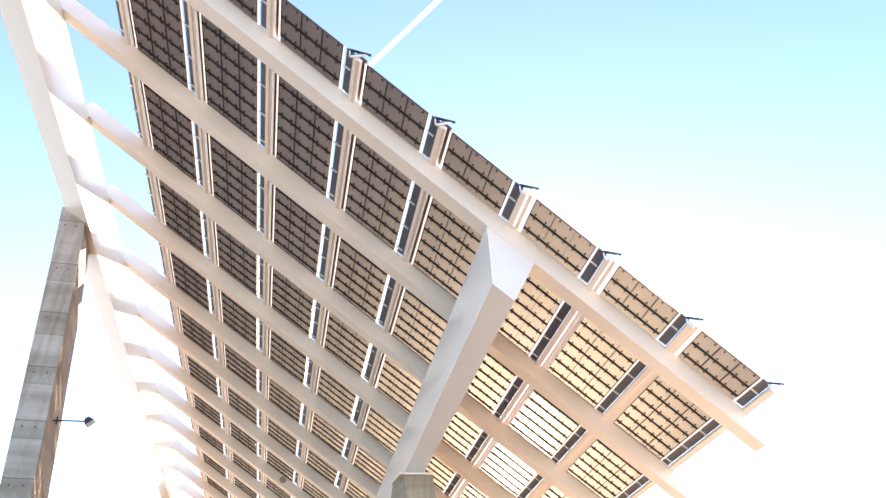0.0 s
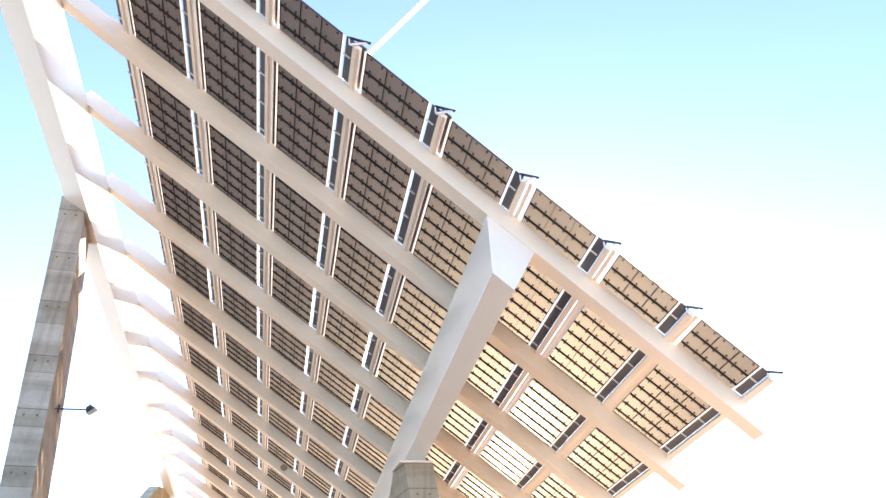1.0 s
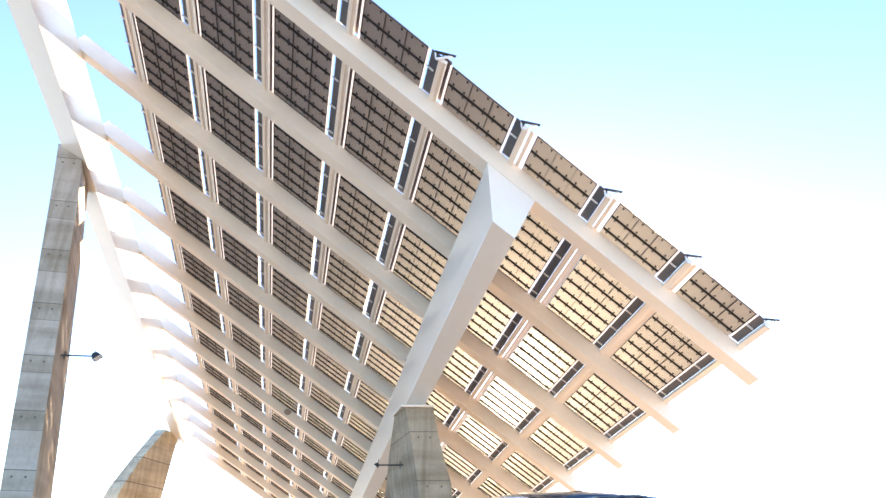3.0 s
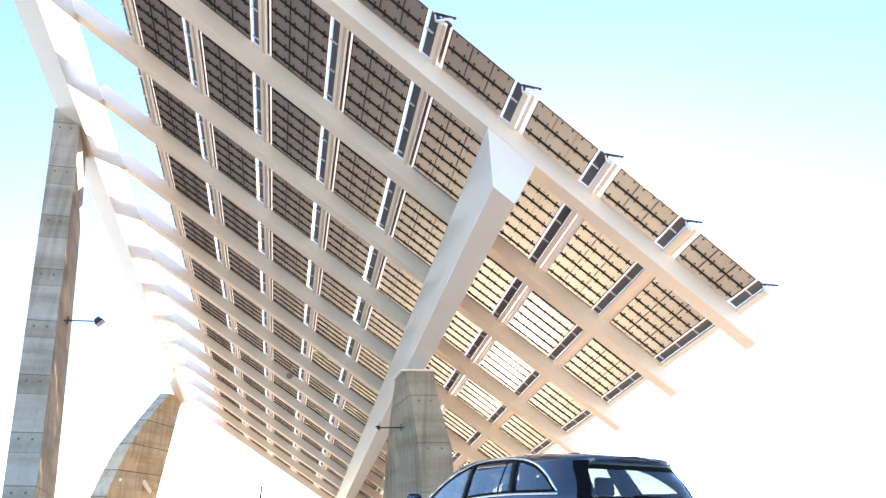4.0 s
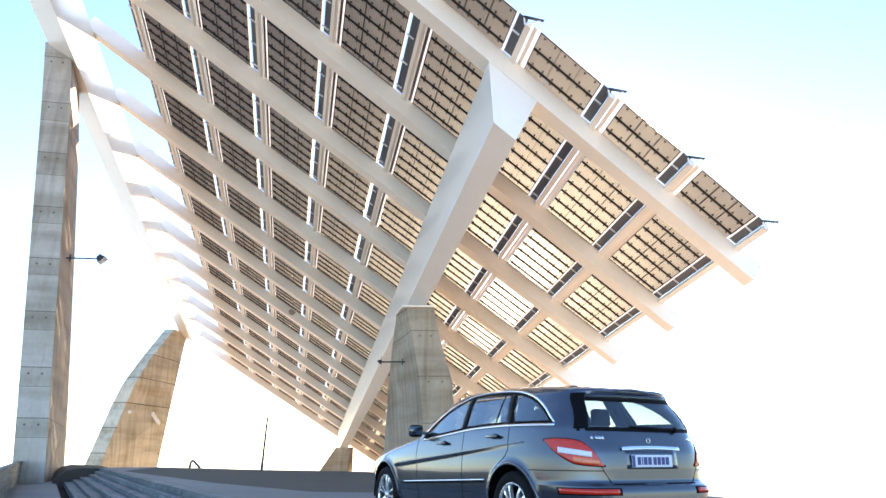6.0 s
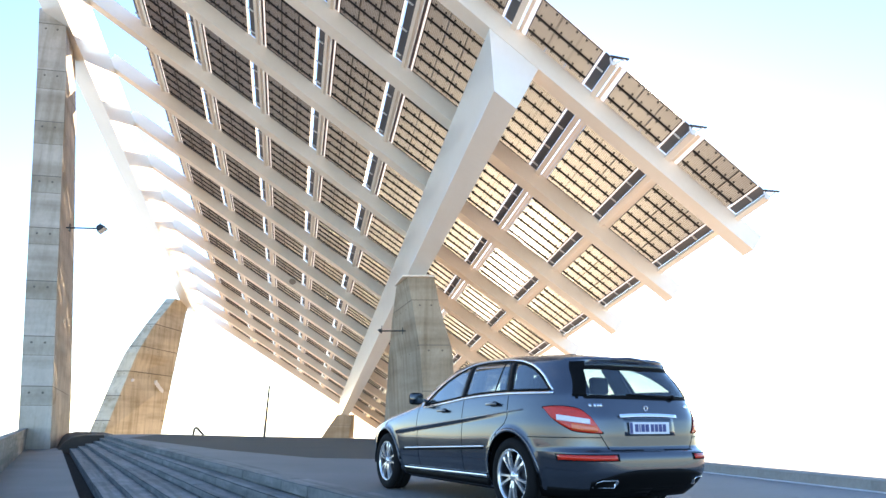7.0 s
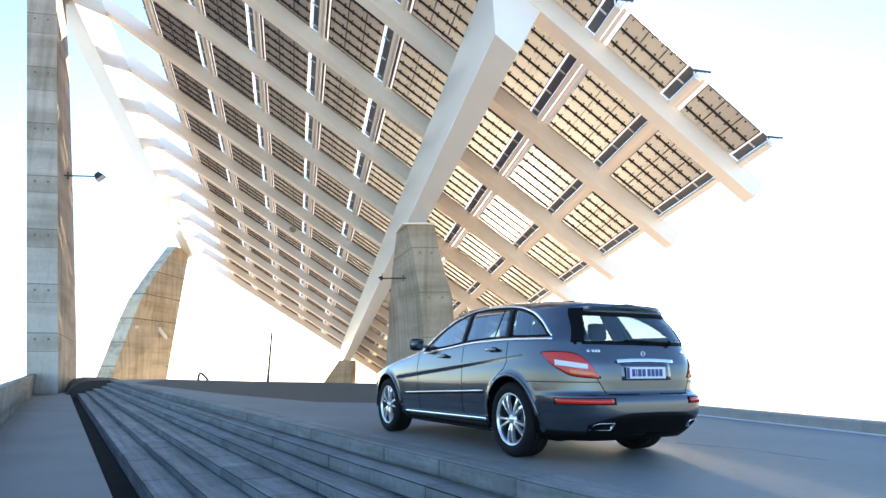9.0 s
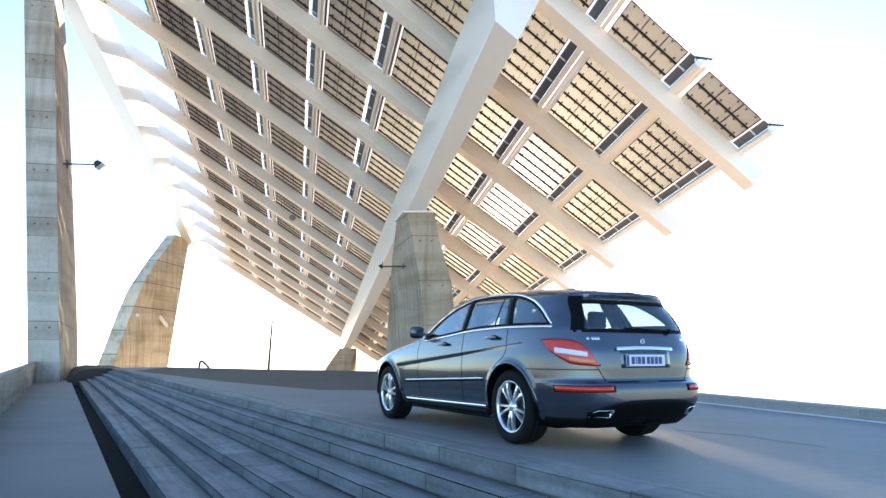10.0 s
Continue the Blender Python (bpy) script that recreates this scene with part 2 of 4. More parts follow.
# main box girders, trapezoid in section
for (t0, t1, l0, l1, o1, b_end) in ((4.70, 5.29, 5.05, 5.31, 3.55, 10.6), (-1.28, -0.86, -1.24, -0.80, 3.3, 10.2)):
    sec = [(t0, DEPTH + 0.004), (t1, DEPTH + 0.004), (l1, o1), (l0, o1)]
    bm = rings([[lat(k, b, o) for k, o in sec] for b in (beam_b(-1) + 0.005, 2.5, 6.0, b_end)])
    part("main_girder", bm, M_GIRDER, pergola, "deep white box girder")

# eight rows of three modules to each bay; the rows run on over the beams, the meshes are shared
B_STEP = 0.954 / 8
BAY = 0.954 - BEAM_W
EDGE_ROWS = 1.546 - 1.253     # the rows in front of the first beam
RAIL_0 = 0.079     # the first rail behind a beam
K_IN, K_OUT = 0.012, 0.731     # the glass field between the white flanges
K_STEP = (K_OUT - K_IN) / 3


def lat_mesh(name, mat, boxes):
    """One mesh of lattice boxes, about the lattice's origin."""
    o, bm = lat(0, 0), bmesh.new()
    for bx in boxes:
        lat_box(*bx, bm, o)
    me = bpy.data.meshes.new(name)
    bm.to_mesh(me)
    bm.free()
    me.materials.append(mat)
    return me


def frame_mesh(rows):
    """The rim of a bay: one closed ring."""
    o, e = lat(0, 0), BAY if rows == 8 else rows * B_STEP
    loops = []
    for d, (k0, b0) in ((0.0, (0, 0)), (0.04, (0, 0)), (0.04, (0.006, 0.004)), (0.0, (0.006, 0.004)), (0.0, (0, 0))):
        loops.append([lat(k, b, d) - o for k, b in ((K_IN + k0, b0), (K_OUT - k0, b0), (K_OUT - k0, e - b0), (K_IN + k0, e - b0))])
    bm = rings(loops[:-1], cap=False)
    me = bpy.data.meshes.new("panel_bay")
    bm.to_mesh(me)
    bm.free()
    me.materials.append(M_RAIL)
    return me


TO_LAT = Matrix((LAT_A * GROW, LAT_B * GROW, LAT_N * GROW)).transposed().inverted()


def cell_uv(bm, start=0.0, left=0.0):
    """Counts modules along and across the bay."""
    uv = bm.loops.layers.uv.verify()
    for f in bm.faces:
        for lp in f.loops:
            q = TO_LAT @ lp.vert.co
            lp[uv].uv = ((q.x - left) / K_STEP, (q.y - start) / B_STEP)


def module_mesh():
    o = lat(0, 0)
    bm = lat_box(0.0015, K_STEP - 0.0015, 0.0008, B_STEP - 0.0008, -0.04, 0.0, None, o)
    cell_uv(bm)
    for u in (0.24, 0.76):
        for v in (0.16, 0.84):
            n0 = len(bm.faces)
            lat_box(K_STEP * u - 0.009, K_STEP * u + 0.009, B_STEP * v - 0.0055, B_STEP * v + 0.0055, 0.001, 0.05, bm, o)
            for f in list(bm.faces)[n0:]:
                f.material_index = 1
    me = bpy.data.meshes.new("solar_module")
    bm.to_mesh(me)
    bm.free()
    me.materials.append(M_MODULE)
    me.materials.append(M_RAIL)
    return me


def edge_mesh(name, mat, quads):
    """quads: section points (k, off) extruded over one row length."""
    o = lat(0, 0)

    def make(length):
        bm = bmesh.new()
        for q in quads:
            hexa([lat(k, 0, d) - o for k, d in q] + [lat(k, length, d) - o for k, d in q], bm)
        me = bpy.data.meshes.new(name)
        bm.to_mesh(me)
        bm.free()
        me.materials.append(mat)
        return me
    return make


MODULE = module_mesh()
flange_r = edge_mesh("edge_flange", M_STRIP, [[(K_OUT + 0.002, 0.0), (0.753, 0.0), (0.753, 0.02), (K_OUT + 0.002, 0.02)]])
flange_l = edge_mesh("edge_flange", M_STRIP, [[(-0.014, 0.0), (K_IN - 0.002, 0.0), (K_IN - 0.002, 0.02), (-0.014, 0.02)]])
joist_wide = edge_mesh("joist", M_STEEL, [[(-0.146, -0.02), (-0.085, -0.02), (-0.085, 0.24), (-0.146, 0.24)]])
tray_low = edge_mesh("cable_tray", M_STEEL, [[(-0.069, 0.0), (-0.03, 0.0), (-0.03, 0.03), (-0.069, 0.03)]])
flange_plain = edge_mesh("edge_flange", M_STEEL, [[(-0.028, 0.0), (K_IN - 0.002, 0.0), (K_IN - 0.002, 0.02), (-0.028, 0.02)]])
flange_wide = edge_mesh("edge_flange", M_STRIP, [[(-0.028, 0.0), (K_IN - 0.002, 0.0), (K_IN - 0.002, 0.02), (-0.028, 0.02)]])
joist = edge_mesh("joist", M_STEEL, [[(-0.124, -0.02), (-0.082, -0.02), (-0.082, 0.24), (-0.124, 0.24)], [(-0.0815, -0.02), (-0.05, -0.02), (-0.05, 0.17), (-0.0815, 0.17)]])
grate = edge_mesh("walkway", M_GRATE, [[(-0.232, -0.06), (-0.126, -0.06), (-0.126, -0.03), (-0.232, -0.03)]])
grate_wide = edge_mesh("walkway", M_GRATE, [[(-0.244, -0.06), (-0.148, -0.06), (-0.148, -0.03), (-0.244, -0.03)]])
tray = edge_mesh("cable_tray", M_TRAY, [[(-0.128, -0.2), (-0.016, -0.2), (-0.016, -0.14), (-0.128, -0.14)]])
FRAME = {8: frame_mesh(8), 2: frame_mesh(2)}
RAIL_A = lat_mesh("rail", M_RAIL, [(K_IN + 0.008, K_OUT - 0.008, -0.0035, 0.0035, 0.003, 0.1)])
RAIL_B = {n: lat_mesh("glazing_bar", M_RAIL, [(-0.0015, 0.0015, 0.006, e - 0.006, 0.004, 0.08)]) for n, e in ((8, BAY), (2, 2 * B_STEP))}
RAILS = lat_mesh("rail_field", M_RAIL, [(K_IN + 0.008, K_OUT - 0.008, RAIL_0 + r * B_STEP - 0.0035, RAIL_0 + r * B_STEP + 0.0035, 0.003, 0.1) for r in range(7)]
                 + [(K_IN + c * K_STEP - 0.0015, K_IN + c * K_STEP + 0.0015, 0.006, BAY - 0.006, 0.004, 0.08) for c in (1, 2)])
L6, L2 = BAY, EDGE_ROWS
EDGE = {8: [("edge_flange", flange_r(L6)), ("edge_flange", flange_l(L6))], 2: [("edge_flange", flange_r(L2)), ("edge_flange", flange_l(L2))]}
EDGE_LOW = {8: [EDGE[8][0], ("edge_flange", flange_plain(L6))], 2: [EDGE[2][0], ("edge_flange", flange_wide(L2))]}
GAP = {8: [("joist", joist(L6)), ("walkway_grating", grate(L6)), ("cable_tray", tray(0.953))], 2: [("joist", joist(L2)), ("walkway_grating", grate(L2)), ("cable_tray", tray(L2))]}


GAP_LOW = {8: [("joist", joist_wide(L6)), ("walkway_grating", grate_wide(0.953)), ("cable_tray", tray_low(L6))], 2: [("joist", joist_wide(L2)), ("walkway_grating", grate_wide(L2)), ("cable_tray", tray_low(L2))]}     # the lowest columns carry a narrow tray, sized to trim the sun streak


def rung_mesh():
    o = lat(0, 0)
    bm = lat_box(-0.252, -0.165, -0.003, 0.003, -0.03, 0.05, None, o)
    me = bpy.data.meshes.new("rung")
    bm.to_mesh(me)
    bm.free()
    me.materials.append(M_FLANGE)
    return me


RUNG = rung_mesh()


def put(name, me, at, parent):
    ob = new(name, me)
    ob.location = at
    return local(ob, parent)


def sub(name, me, at, parent):
    """A piece under a part that stands at its own place with no turn."""
    ob = new(name, me)
    ob.parent = parent
    ob.location = at
    return ob


def field_mesh():
    o = lat(0, 0)
    bm = bmesh.new()
    for r in range(8):
        for c in range(3):
            b0 = RAIL_0 + (r - 1) * B_STEP
            lat_box(K_IN + c * K_STEP + 0.0015, K_IN + (c + 1) * K_STEP - 0.0015, b0 + 0.0008, b0 + B_STEP - 0.0008, -0.04, 0, bm, o)
    cell_uv(bm, RAIL_0, K_IN)
    me = bpy.data.meshes.new("module_field")
    bm.to_mesh(me)
    bm.free()
    me.materials.append(M_MODULE)
    return me


FIELD = field_mesh()
END_BLADE = edge_mesh("end_blade", M_RAIL, [[(-0.195, 0.06), (-0.19, 0.14), (-0.02, -0.46), (-0.02, -0.53)]])(0.012)
END_STRUT = [edge_mesh("end_strut", M_FLANGE, [q])(0.008) for q in ([(-0.15, 0.4), (-0.135, 0.4), (-0.175, 0.12), (-0.19, 0.12)],
                                                                  [(-0.15, 0.4), (-0.13, 0.4), (-0.03, -0.48), (-0.045, -0.48)])]
for j in range(-2, 13):
    rows = 2 if j in (-2, 12) else 8
    b0 = beam_b(j) + BEAM_W if j >= -1 else beam_b(-1) - EDGE_ROWS
    # where each row of modules starts, and where the rails run
    starts = [RAIL_0 + (r - 1) * B_STEP for r in range(8)] if rows == 8 else [r * B_STEP for r in range(3 if j < 0 else 2)]
    rails = starts[1:]
    for k in COLUMNS:
        bay = put("panel_bay", FRAME[rows], lat(k, b0), pergola)
        if j <= 3 or rows == 2:
            for b in starts:
                for c in range(3):
                    sub("module", MODULE, lat(K_IN + c * K_STEP, b) - lat(0, 0), bay)
            for b in rails:
                sub("rail", RAIL_A, lat(0, b) - lat(0, 0), bay)
            for c in (1, 2):
                sub("glazing_bar", RAIL_B[rows], lat(K_IN + c * K_STEP, 0) - lat(0, 0), bay)
        else:
            tagged(sub("module_field", FIELD, (0, 0, 0), bay), kind="stuff")
            tagged(sub("rail_field", RAILS, (0, 0, 0), bay), kind="stuff")
        for nm, me in EDGE[rows] if k < 5 else EDGE_LOW[rows]:
            sub(nm, me, (0, 0, 0), bay)
    for k in (*COLUMNS, 8):
        base = lat(k, b0)
        for nm, me in GAP[rows] if k < 5 else GAP_LOW[rows][:3 if k < 8 else 2]:
            put(nm, me, base, pergola)
        for b in rails[::2]:
            put("rung", RUNG, lat(k, b0 + b), pergola)
        if j == -2:
            put("end_blade", END_BLADE, lat(k, b0 - 0.02), pergola)
            for me in END_STRUT:
                put("end_strut", me, lat(k, b0 - 0.015), pergola)

# ---------------------------------------------------------------- concrete piers


def pier(name, loops, label, joints, seams=(), mat=None, lip=0.006):
    """loops: rings of corners from the foot up; dark raised bands run round as joints at the given heights."""
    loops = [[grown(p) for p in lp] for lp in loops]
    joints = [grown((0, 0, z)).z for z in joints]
    at = sum((Vector(p) for p in loops[0]), Vector()) / len(loops[0])
    ob = thing(name, at, label, "pier", "pergola piers")
    part("shaft", rings(loops), mat or M_CONCRETE, ob)

    def ring_at(z, grow):
        for a, b in zip(loops, loops[1:]):
            za, zb = a[0][2], b[0][2]
            if za <= z <= zb:
                f = (z - za) / (zb - za)
                lp = [Vector(p).lerp(Vector(q), f) for p, q in zip(a, b)]
                c = sum(lp, Vector()) / len(lp)
                out = []
                for p in lp:
                    d = (p - c)
                    d.z = 0
                    out.append(Vector((p.x, p.y, z)) + d.normalized() * grow)
                return out
    for z in seams:
        z = grown((0, 0, z)).z
        part("seam", rings([ring_at(z, 0.006), ring_at(z + 0.03, 0.006)]), M_JOINT, ob)
        over = min(q for q in joints if q > z)
        part("pour", rings([ring_at(z + 0.03, 0.004), ring_at(over, 0.004)]), M_POUR, ob)
    for z in joints:
        part("joint", rings([ring_at(z, lip), ring_at(z + (0.06 if lip < 0.01 else 0.12), lip)]), M_JOINT, ob)
        lp = ring_at(z - 0.45, 0.0)
        for a, b in ((0, 1), (1, 2), (3, 0)):
            for f in ((0.27, 0.7) if (lp[a] - lp[b]).length < 5 else (0.2, 0.45, 0.7)):
                p = lp[a].lerp(lp[b], f)
                nrm = (lp[b] - lp[a]).cross(Vector((0, 0, 1))).normalized()
                part("tie_hole", rod(p - nrm * 0.02, p + nrm * 0.012, 0.09, 8), M_JOINT, ob)
    return ob


def section(cx, cy, z, width, depth, wx, wy):
    """A rectangle at height z whose front left corner stands at cx, cy; width runs along (wx, wy), depth goes back from it."""
    w = Vector((wx, wy, 0)).normalized()
    d = Vector((-w.y, w.x, 0))
    p = Vector((cx, cy, z))
    return [p, p + w * width, p + w * width + d * depth, p + d * depth]


def long_section(cx, z, width, fx, fy):
    """An end face of the given width whose right flank runs back to the far corner fx, fy."""
    near = section(cx, 39.2 - 0.02 * z, z, width, 1, 0.977, 0.21)
    far = Vector((fx, fy, z))
    return [near[0], near[1], far, far - Vector((0.977, 0.21, 0)) * width]


pier("concrete_pier", [long_section(*q) for q in (
     (-23.6, -4, 1.7, -33.4, 62.7), (-24.0, 0, 1.68, -31.7, 58.8), (-24.28, 2.95, 1.685, -30.5, 56.1), (-24.64, 6.7, 1.69, -28.2, 51.0),
     (-25.36, 14.2, 1.70, -27.4, 47.8), (-26.2, 22.9, 1.72, -26.85, 44.7), (-26.7, 27.4, 1.6, -26.3, 42.3))],
     "tall slender grey concrete pier with board marks, under the pergola", [2.92, 5.8, 9.1, 12.4, 15.73, 19.38, 22.95, 26.3], [1.85, 4.7, 8.0, 11.37, 14.65, 17.87, 21.65])


# moves a point along its sight line towards the camera, to fit the view
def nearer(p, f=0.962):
    return EYE_POINT + (Vector(p) - EYE_POINT) * f


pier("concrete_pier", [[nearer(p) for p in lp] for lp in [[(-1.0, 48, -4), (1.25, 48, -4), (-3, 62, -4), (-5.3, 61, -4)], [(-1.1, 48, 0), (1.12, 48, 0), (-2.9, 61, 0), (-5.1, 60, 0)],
                       [(-1.63, 48, 6.06), (0.65, 48, 6.06), (-2.5, 58, 6.06), (-4.6, 57.2, 6.06)],
                       [(-2.2, 48, 9.2), (-0.25, 48, 9.2), (-2.2, 56, 9.2), (-4.2, 55, 9.2)],
                       [(-2.66, 48, 11.4), (-0.66, 48, 11.4), (-2.3, 52, 11.4), (-3.6, 51, 11.4)]]],
     "stout grey concrete fin pier with board marks, under the pergola", [2.99, 6.1, 9.25], mat=M_BROWN)
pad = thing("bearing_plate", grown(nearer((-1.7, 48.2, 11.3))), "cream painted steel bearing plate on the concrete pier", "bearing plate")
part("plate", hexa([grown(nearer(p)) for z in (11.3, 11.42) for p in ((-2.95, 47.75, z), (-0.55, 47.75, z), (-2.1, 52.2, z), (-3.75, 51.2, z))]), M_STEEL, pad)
FIN = [(-4.0, -41.0, 81.5, -39.6, 96.4, 1.9), (-0.4, -40.8, 83.4, -39.44, 97.1, 1.9), (6.8, -40.8, 87.8, -39.3, 98.6, 1.9), (9.9, -40.3, 88.8, -39.23, 99.3, 1.75),
       (13.7, -40.0, 91.9, -39.15, 100.1, 1.4), (18.6, -39.4, 97.1, -39.03, 101.2, 1.5)]
fin = pier("concrete_pier", [[(fx - w, fy + 0.2, z), (fx, fy, z), (bx, by, z), (bx - w, by + 0.2, z)] for z, fx, fy, bx, by, w in FIN],
     "sloping tan concrete fin pier with pale painted sun patches", [1.1, 4.15, 7.35, 10.75, 14.1], mat=M_TAN, lip=0.05)
F0, F1 = Vector((-40.45, 87.0, 0)), Vector((-39.33, 98.3, 0))
# pale slabs stand in for patches of sunlight on the fin
for u0, u1, z0, z1, lean in ((0.62, 0.68, 6.1, 6.5, -0.4), (0.66, 0.74, 5.75, 6.15, -0.45), (0.72, 0.82, 5.3, 5.7, -0.4), (0.11, 0.14, 6.05, 6.35, 0.0)):
    q = [F0.lerp(F1, u) + Vector((0, 0, z)) for u, z in ((u0, z0), (u1, z0 + lean), (u1 + 0.02, z1 + lean), ((u0 + u1) / 2, z1 + 0.1), (u0, z1))]
    part("paint_patch", rings([[grown(p + Vector((dx, 0, 0))) for p in q] for dx in (-0.15, 0.03)]), M_FLANGE, fin, "pale patch put on as sunlight on the fin")
pier("concrete_pier", [[(-20.5, 112, -6), (-15.4, 112, -6), (-15, 118, -6), (-19, 118, -6)], [(-19.6, 112, -1.4), (-15.2, 112, -1.4), (-15, 117, -1.4), (-18, 117, -1.4)],
                       [(-17.2, 112, 2.2), (-14.7, 112, 2.2), (-14.7, 115, 2.2), (-17, 115, 2.2)]],
     "short sloping concrete pier at the low end of the pergola", [0.5], mat=M_BROWN)

# ---------------------------------------------------------------- ground
ALONG, ACROSS = Vector((-0.493, 0.870, 0)), Vector((0.870, 0.493, 0))


def run(a, s, z):
    """A place: a metres across the steps (towards the terrace), s metres along them."""
    return ACROSS * a + ALONG * s + Vector((0, 0, z))


def slab(name, outline, z0, z1, mat, label=""):
    bm = rings([[(x, y, z0) for x, y in outline], [(x, y, z1) for x, y in outline]])
    return part(name, bm, mat, None, label)


PATH_Z = -1.0
# each step's edge: how far across, how high, fitted to the camera's view; treads deepen towards the foot
FLIGHT = [(3.51, 0.0), (3.223, -0.2), (2.851, -0.4), (2.322, -0.58), (1.852, -0.75), (1.351, -0.9)]
BACK_A = 3.961     # where the terrace's slab begins
p0, p1 = run(BACK_A, -14, 0), run(BACK_A, 60, 0)
TERRACE = [(p0.x, p0.y), (10.9, -8.5), (6.27, 9.8), (5.25, 13.9), (1.29, 30.0), (-4.3, 42.0), (-12, 47.4), (-23, 57.0), (p1.x, p1.y)]
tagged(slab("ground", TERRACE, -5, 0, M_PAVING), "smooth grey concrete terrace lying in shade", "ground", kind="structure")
tagged(slab("road", [(-19.3, 42.6), (-7.9, 24.7), (-3.5, 19.0), (4.0, 17.2), (1.2, 29.8), (-4.4, 41.8), (-12, 47.2), (-23, 56.8)], -0.2, 0.004, M_ASPHALT),
       "dark worn asphalt strip at the end of the terrace", "road", kind="structure")


def ramp_slab(name, a0, a1, s0, s1, z0, z1, mat):
    """A strip beside the steps whose top rises from z0 at s0 to z1 at s1."""
    return part(name, hexa([run(a, s_, -5) for a, s_ in ((a0, s0), (a1, s0), (a1, s1), (a0, s1))]
                           + [run(a, s_, z) for a, s_, z in ((a0, s0, z0), (a1, s0, z0), (a1, s1, z1), (a0, s1, z1))]), mat)


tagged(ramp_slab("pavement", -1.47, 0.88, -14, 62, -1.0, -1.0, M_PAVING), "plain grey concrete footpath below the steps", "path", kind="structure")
tagged(ramp_slab("gutter", 0.88, 2.0, -14, 62, -1.25, -1.25, M_DIRT_SHADE), "dark drainage channel beside the footpath", "gutter", kind="structure")
tagged(ramp_slab("parapet_wall", -1.77, -1.47, -14, 60, 0.12, 0.5, M_STEP), "low pale concrete parapet along the footpath", "wall", kind="structure")
tagged(slab("water", [(-4000, -4000), (4000, -4000), (4000, 4900), (-4000, 4900)], -7, -6, surface("sea_water", (0.02, 0.05, 0.07), 0.12, bump=0.4, bump_scale=0.4)),
       "open sea shining in the sun", "water", kind="structure")
# unseen ground, widened and tinted tan to bounce warm light onto the pergola
tagged(slab("lower_ground", [(-160, -300), (140, -300), (140, 240), (-160, 240)], -6, -3.8, surface("bounce_concrete", (0.69, 0.54, 0.385), 0.8, scale=0.1, fine=2)),
       "unseen tan ground below the terrace that bounces warm light", "ground", kind="structure")

M_EARTH = surface("dark_earth", (0.075, 0.055, 0.042), 0.95, second=(0.04, 0.03, 0.025), scale=0.6, fine=8, bump=0.5, bump_scale=4)
bm = bmesh.new()
rows = []
for i in range(9):
    s_ = 57.0 + 2.5 * i
    rows.append([bm.verts.new(run(a, s_, z + (0.08 * noise.noise(Vector((a * 1.3, s_ * 0.6, 0))) if z > -1 else 0)))
                 for a, z in ((0.2, -2.0), (0.62, -1.02), (0.95, -0.5), (1.4, -0.12), (2.2, 0.02), (3.2, 0.03), (4.4, -0.02), (4.4, -2.0))])
for p_, q_ in zip(rows, rows[1:]):
    for i in range(8):
        bm.faces.new((p_[i], p_[(i + 1) % 8], q_[(i + 1) % 8], q_[i]))
bm.faces.new(rows[0])
bm.faces.new(rows[-1][::-1])
bmesh.ops.recalc_face_normals(bm, faces=bm.faces[:])
tagged(part("bank", bm, M_EARTH), "dark earth bank where the steps end", "bank", kind="structure")

# steps: blocks with a recessed foot; the far run of each is one long block
STEPS = []
for i, (a1, top) in enumerate(FLIGHT):
    deep = (FLIGHT[i - 1][0] if i else BACK_A - 0.04) - a1
    rise = top - (FLIGHT[i + 1][1] if i < 5 else PATH_Z - 0.05)
    st = tagged(part("step", hexa([run(a, s_, z) for z in (PATH_Z - 0.5, top - 0.06) for a, s_ in ((a1 + 0.05, -14), (a1 + deep + 0.015, -14), (a1 + deep + 0.015, 64), (a1 + 0.05, 64))]), M_STEP),
                "long step of grey concrete blocks with worn edges" if i else "topmost grey concrete step edging the terrace", "step", kind="structure")
    STEPS.append((st, a1, top, deep, rise))


def block_mesh(length, deep, rise, nose):
    """A step block: tread, a thin dark joint under its nose, riser and a groove with painted shade at its foot."""
    foot = -rise + 0.036
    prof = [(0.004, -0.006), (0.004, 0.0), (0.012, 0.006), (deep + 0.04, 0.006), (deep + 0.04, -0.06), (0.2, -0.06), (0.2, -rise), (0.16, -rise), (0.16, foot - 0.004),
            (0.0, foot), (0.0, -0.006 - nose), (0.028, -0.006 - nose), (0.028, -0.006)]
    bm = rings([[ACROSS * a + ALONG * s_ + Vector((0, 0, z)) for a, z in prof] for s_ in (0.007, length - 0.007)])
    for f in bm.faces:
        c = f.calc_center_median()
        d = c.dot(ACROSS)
        # faces inside the joint and the groove take the near-black shade colour
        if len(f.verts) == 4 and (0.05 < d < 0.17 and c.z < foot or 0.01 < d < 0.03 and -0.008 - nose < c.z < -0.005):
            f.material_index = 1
    me = bpy.data.meshes.new("step_block")
    bm.to_mesh(me)
    bm.free()
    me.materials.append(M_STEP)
    me.materials.append(M_DIRT_SHADE)
    return me


BLOCK_L = 1.36
for n_, (st, a1, top, deep, rise) in enumerate(STEPS):
    rnd = random.Random(n_)
    nose = 0.009 if n_ else 0.003
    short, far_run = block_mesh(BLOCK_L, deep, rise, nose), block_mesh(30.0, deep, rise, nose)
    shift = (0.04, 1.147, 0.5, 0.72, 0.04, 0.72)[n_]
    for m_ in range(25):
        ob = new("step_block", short)
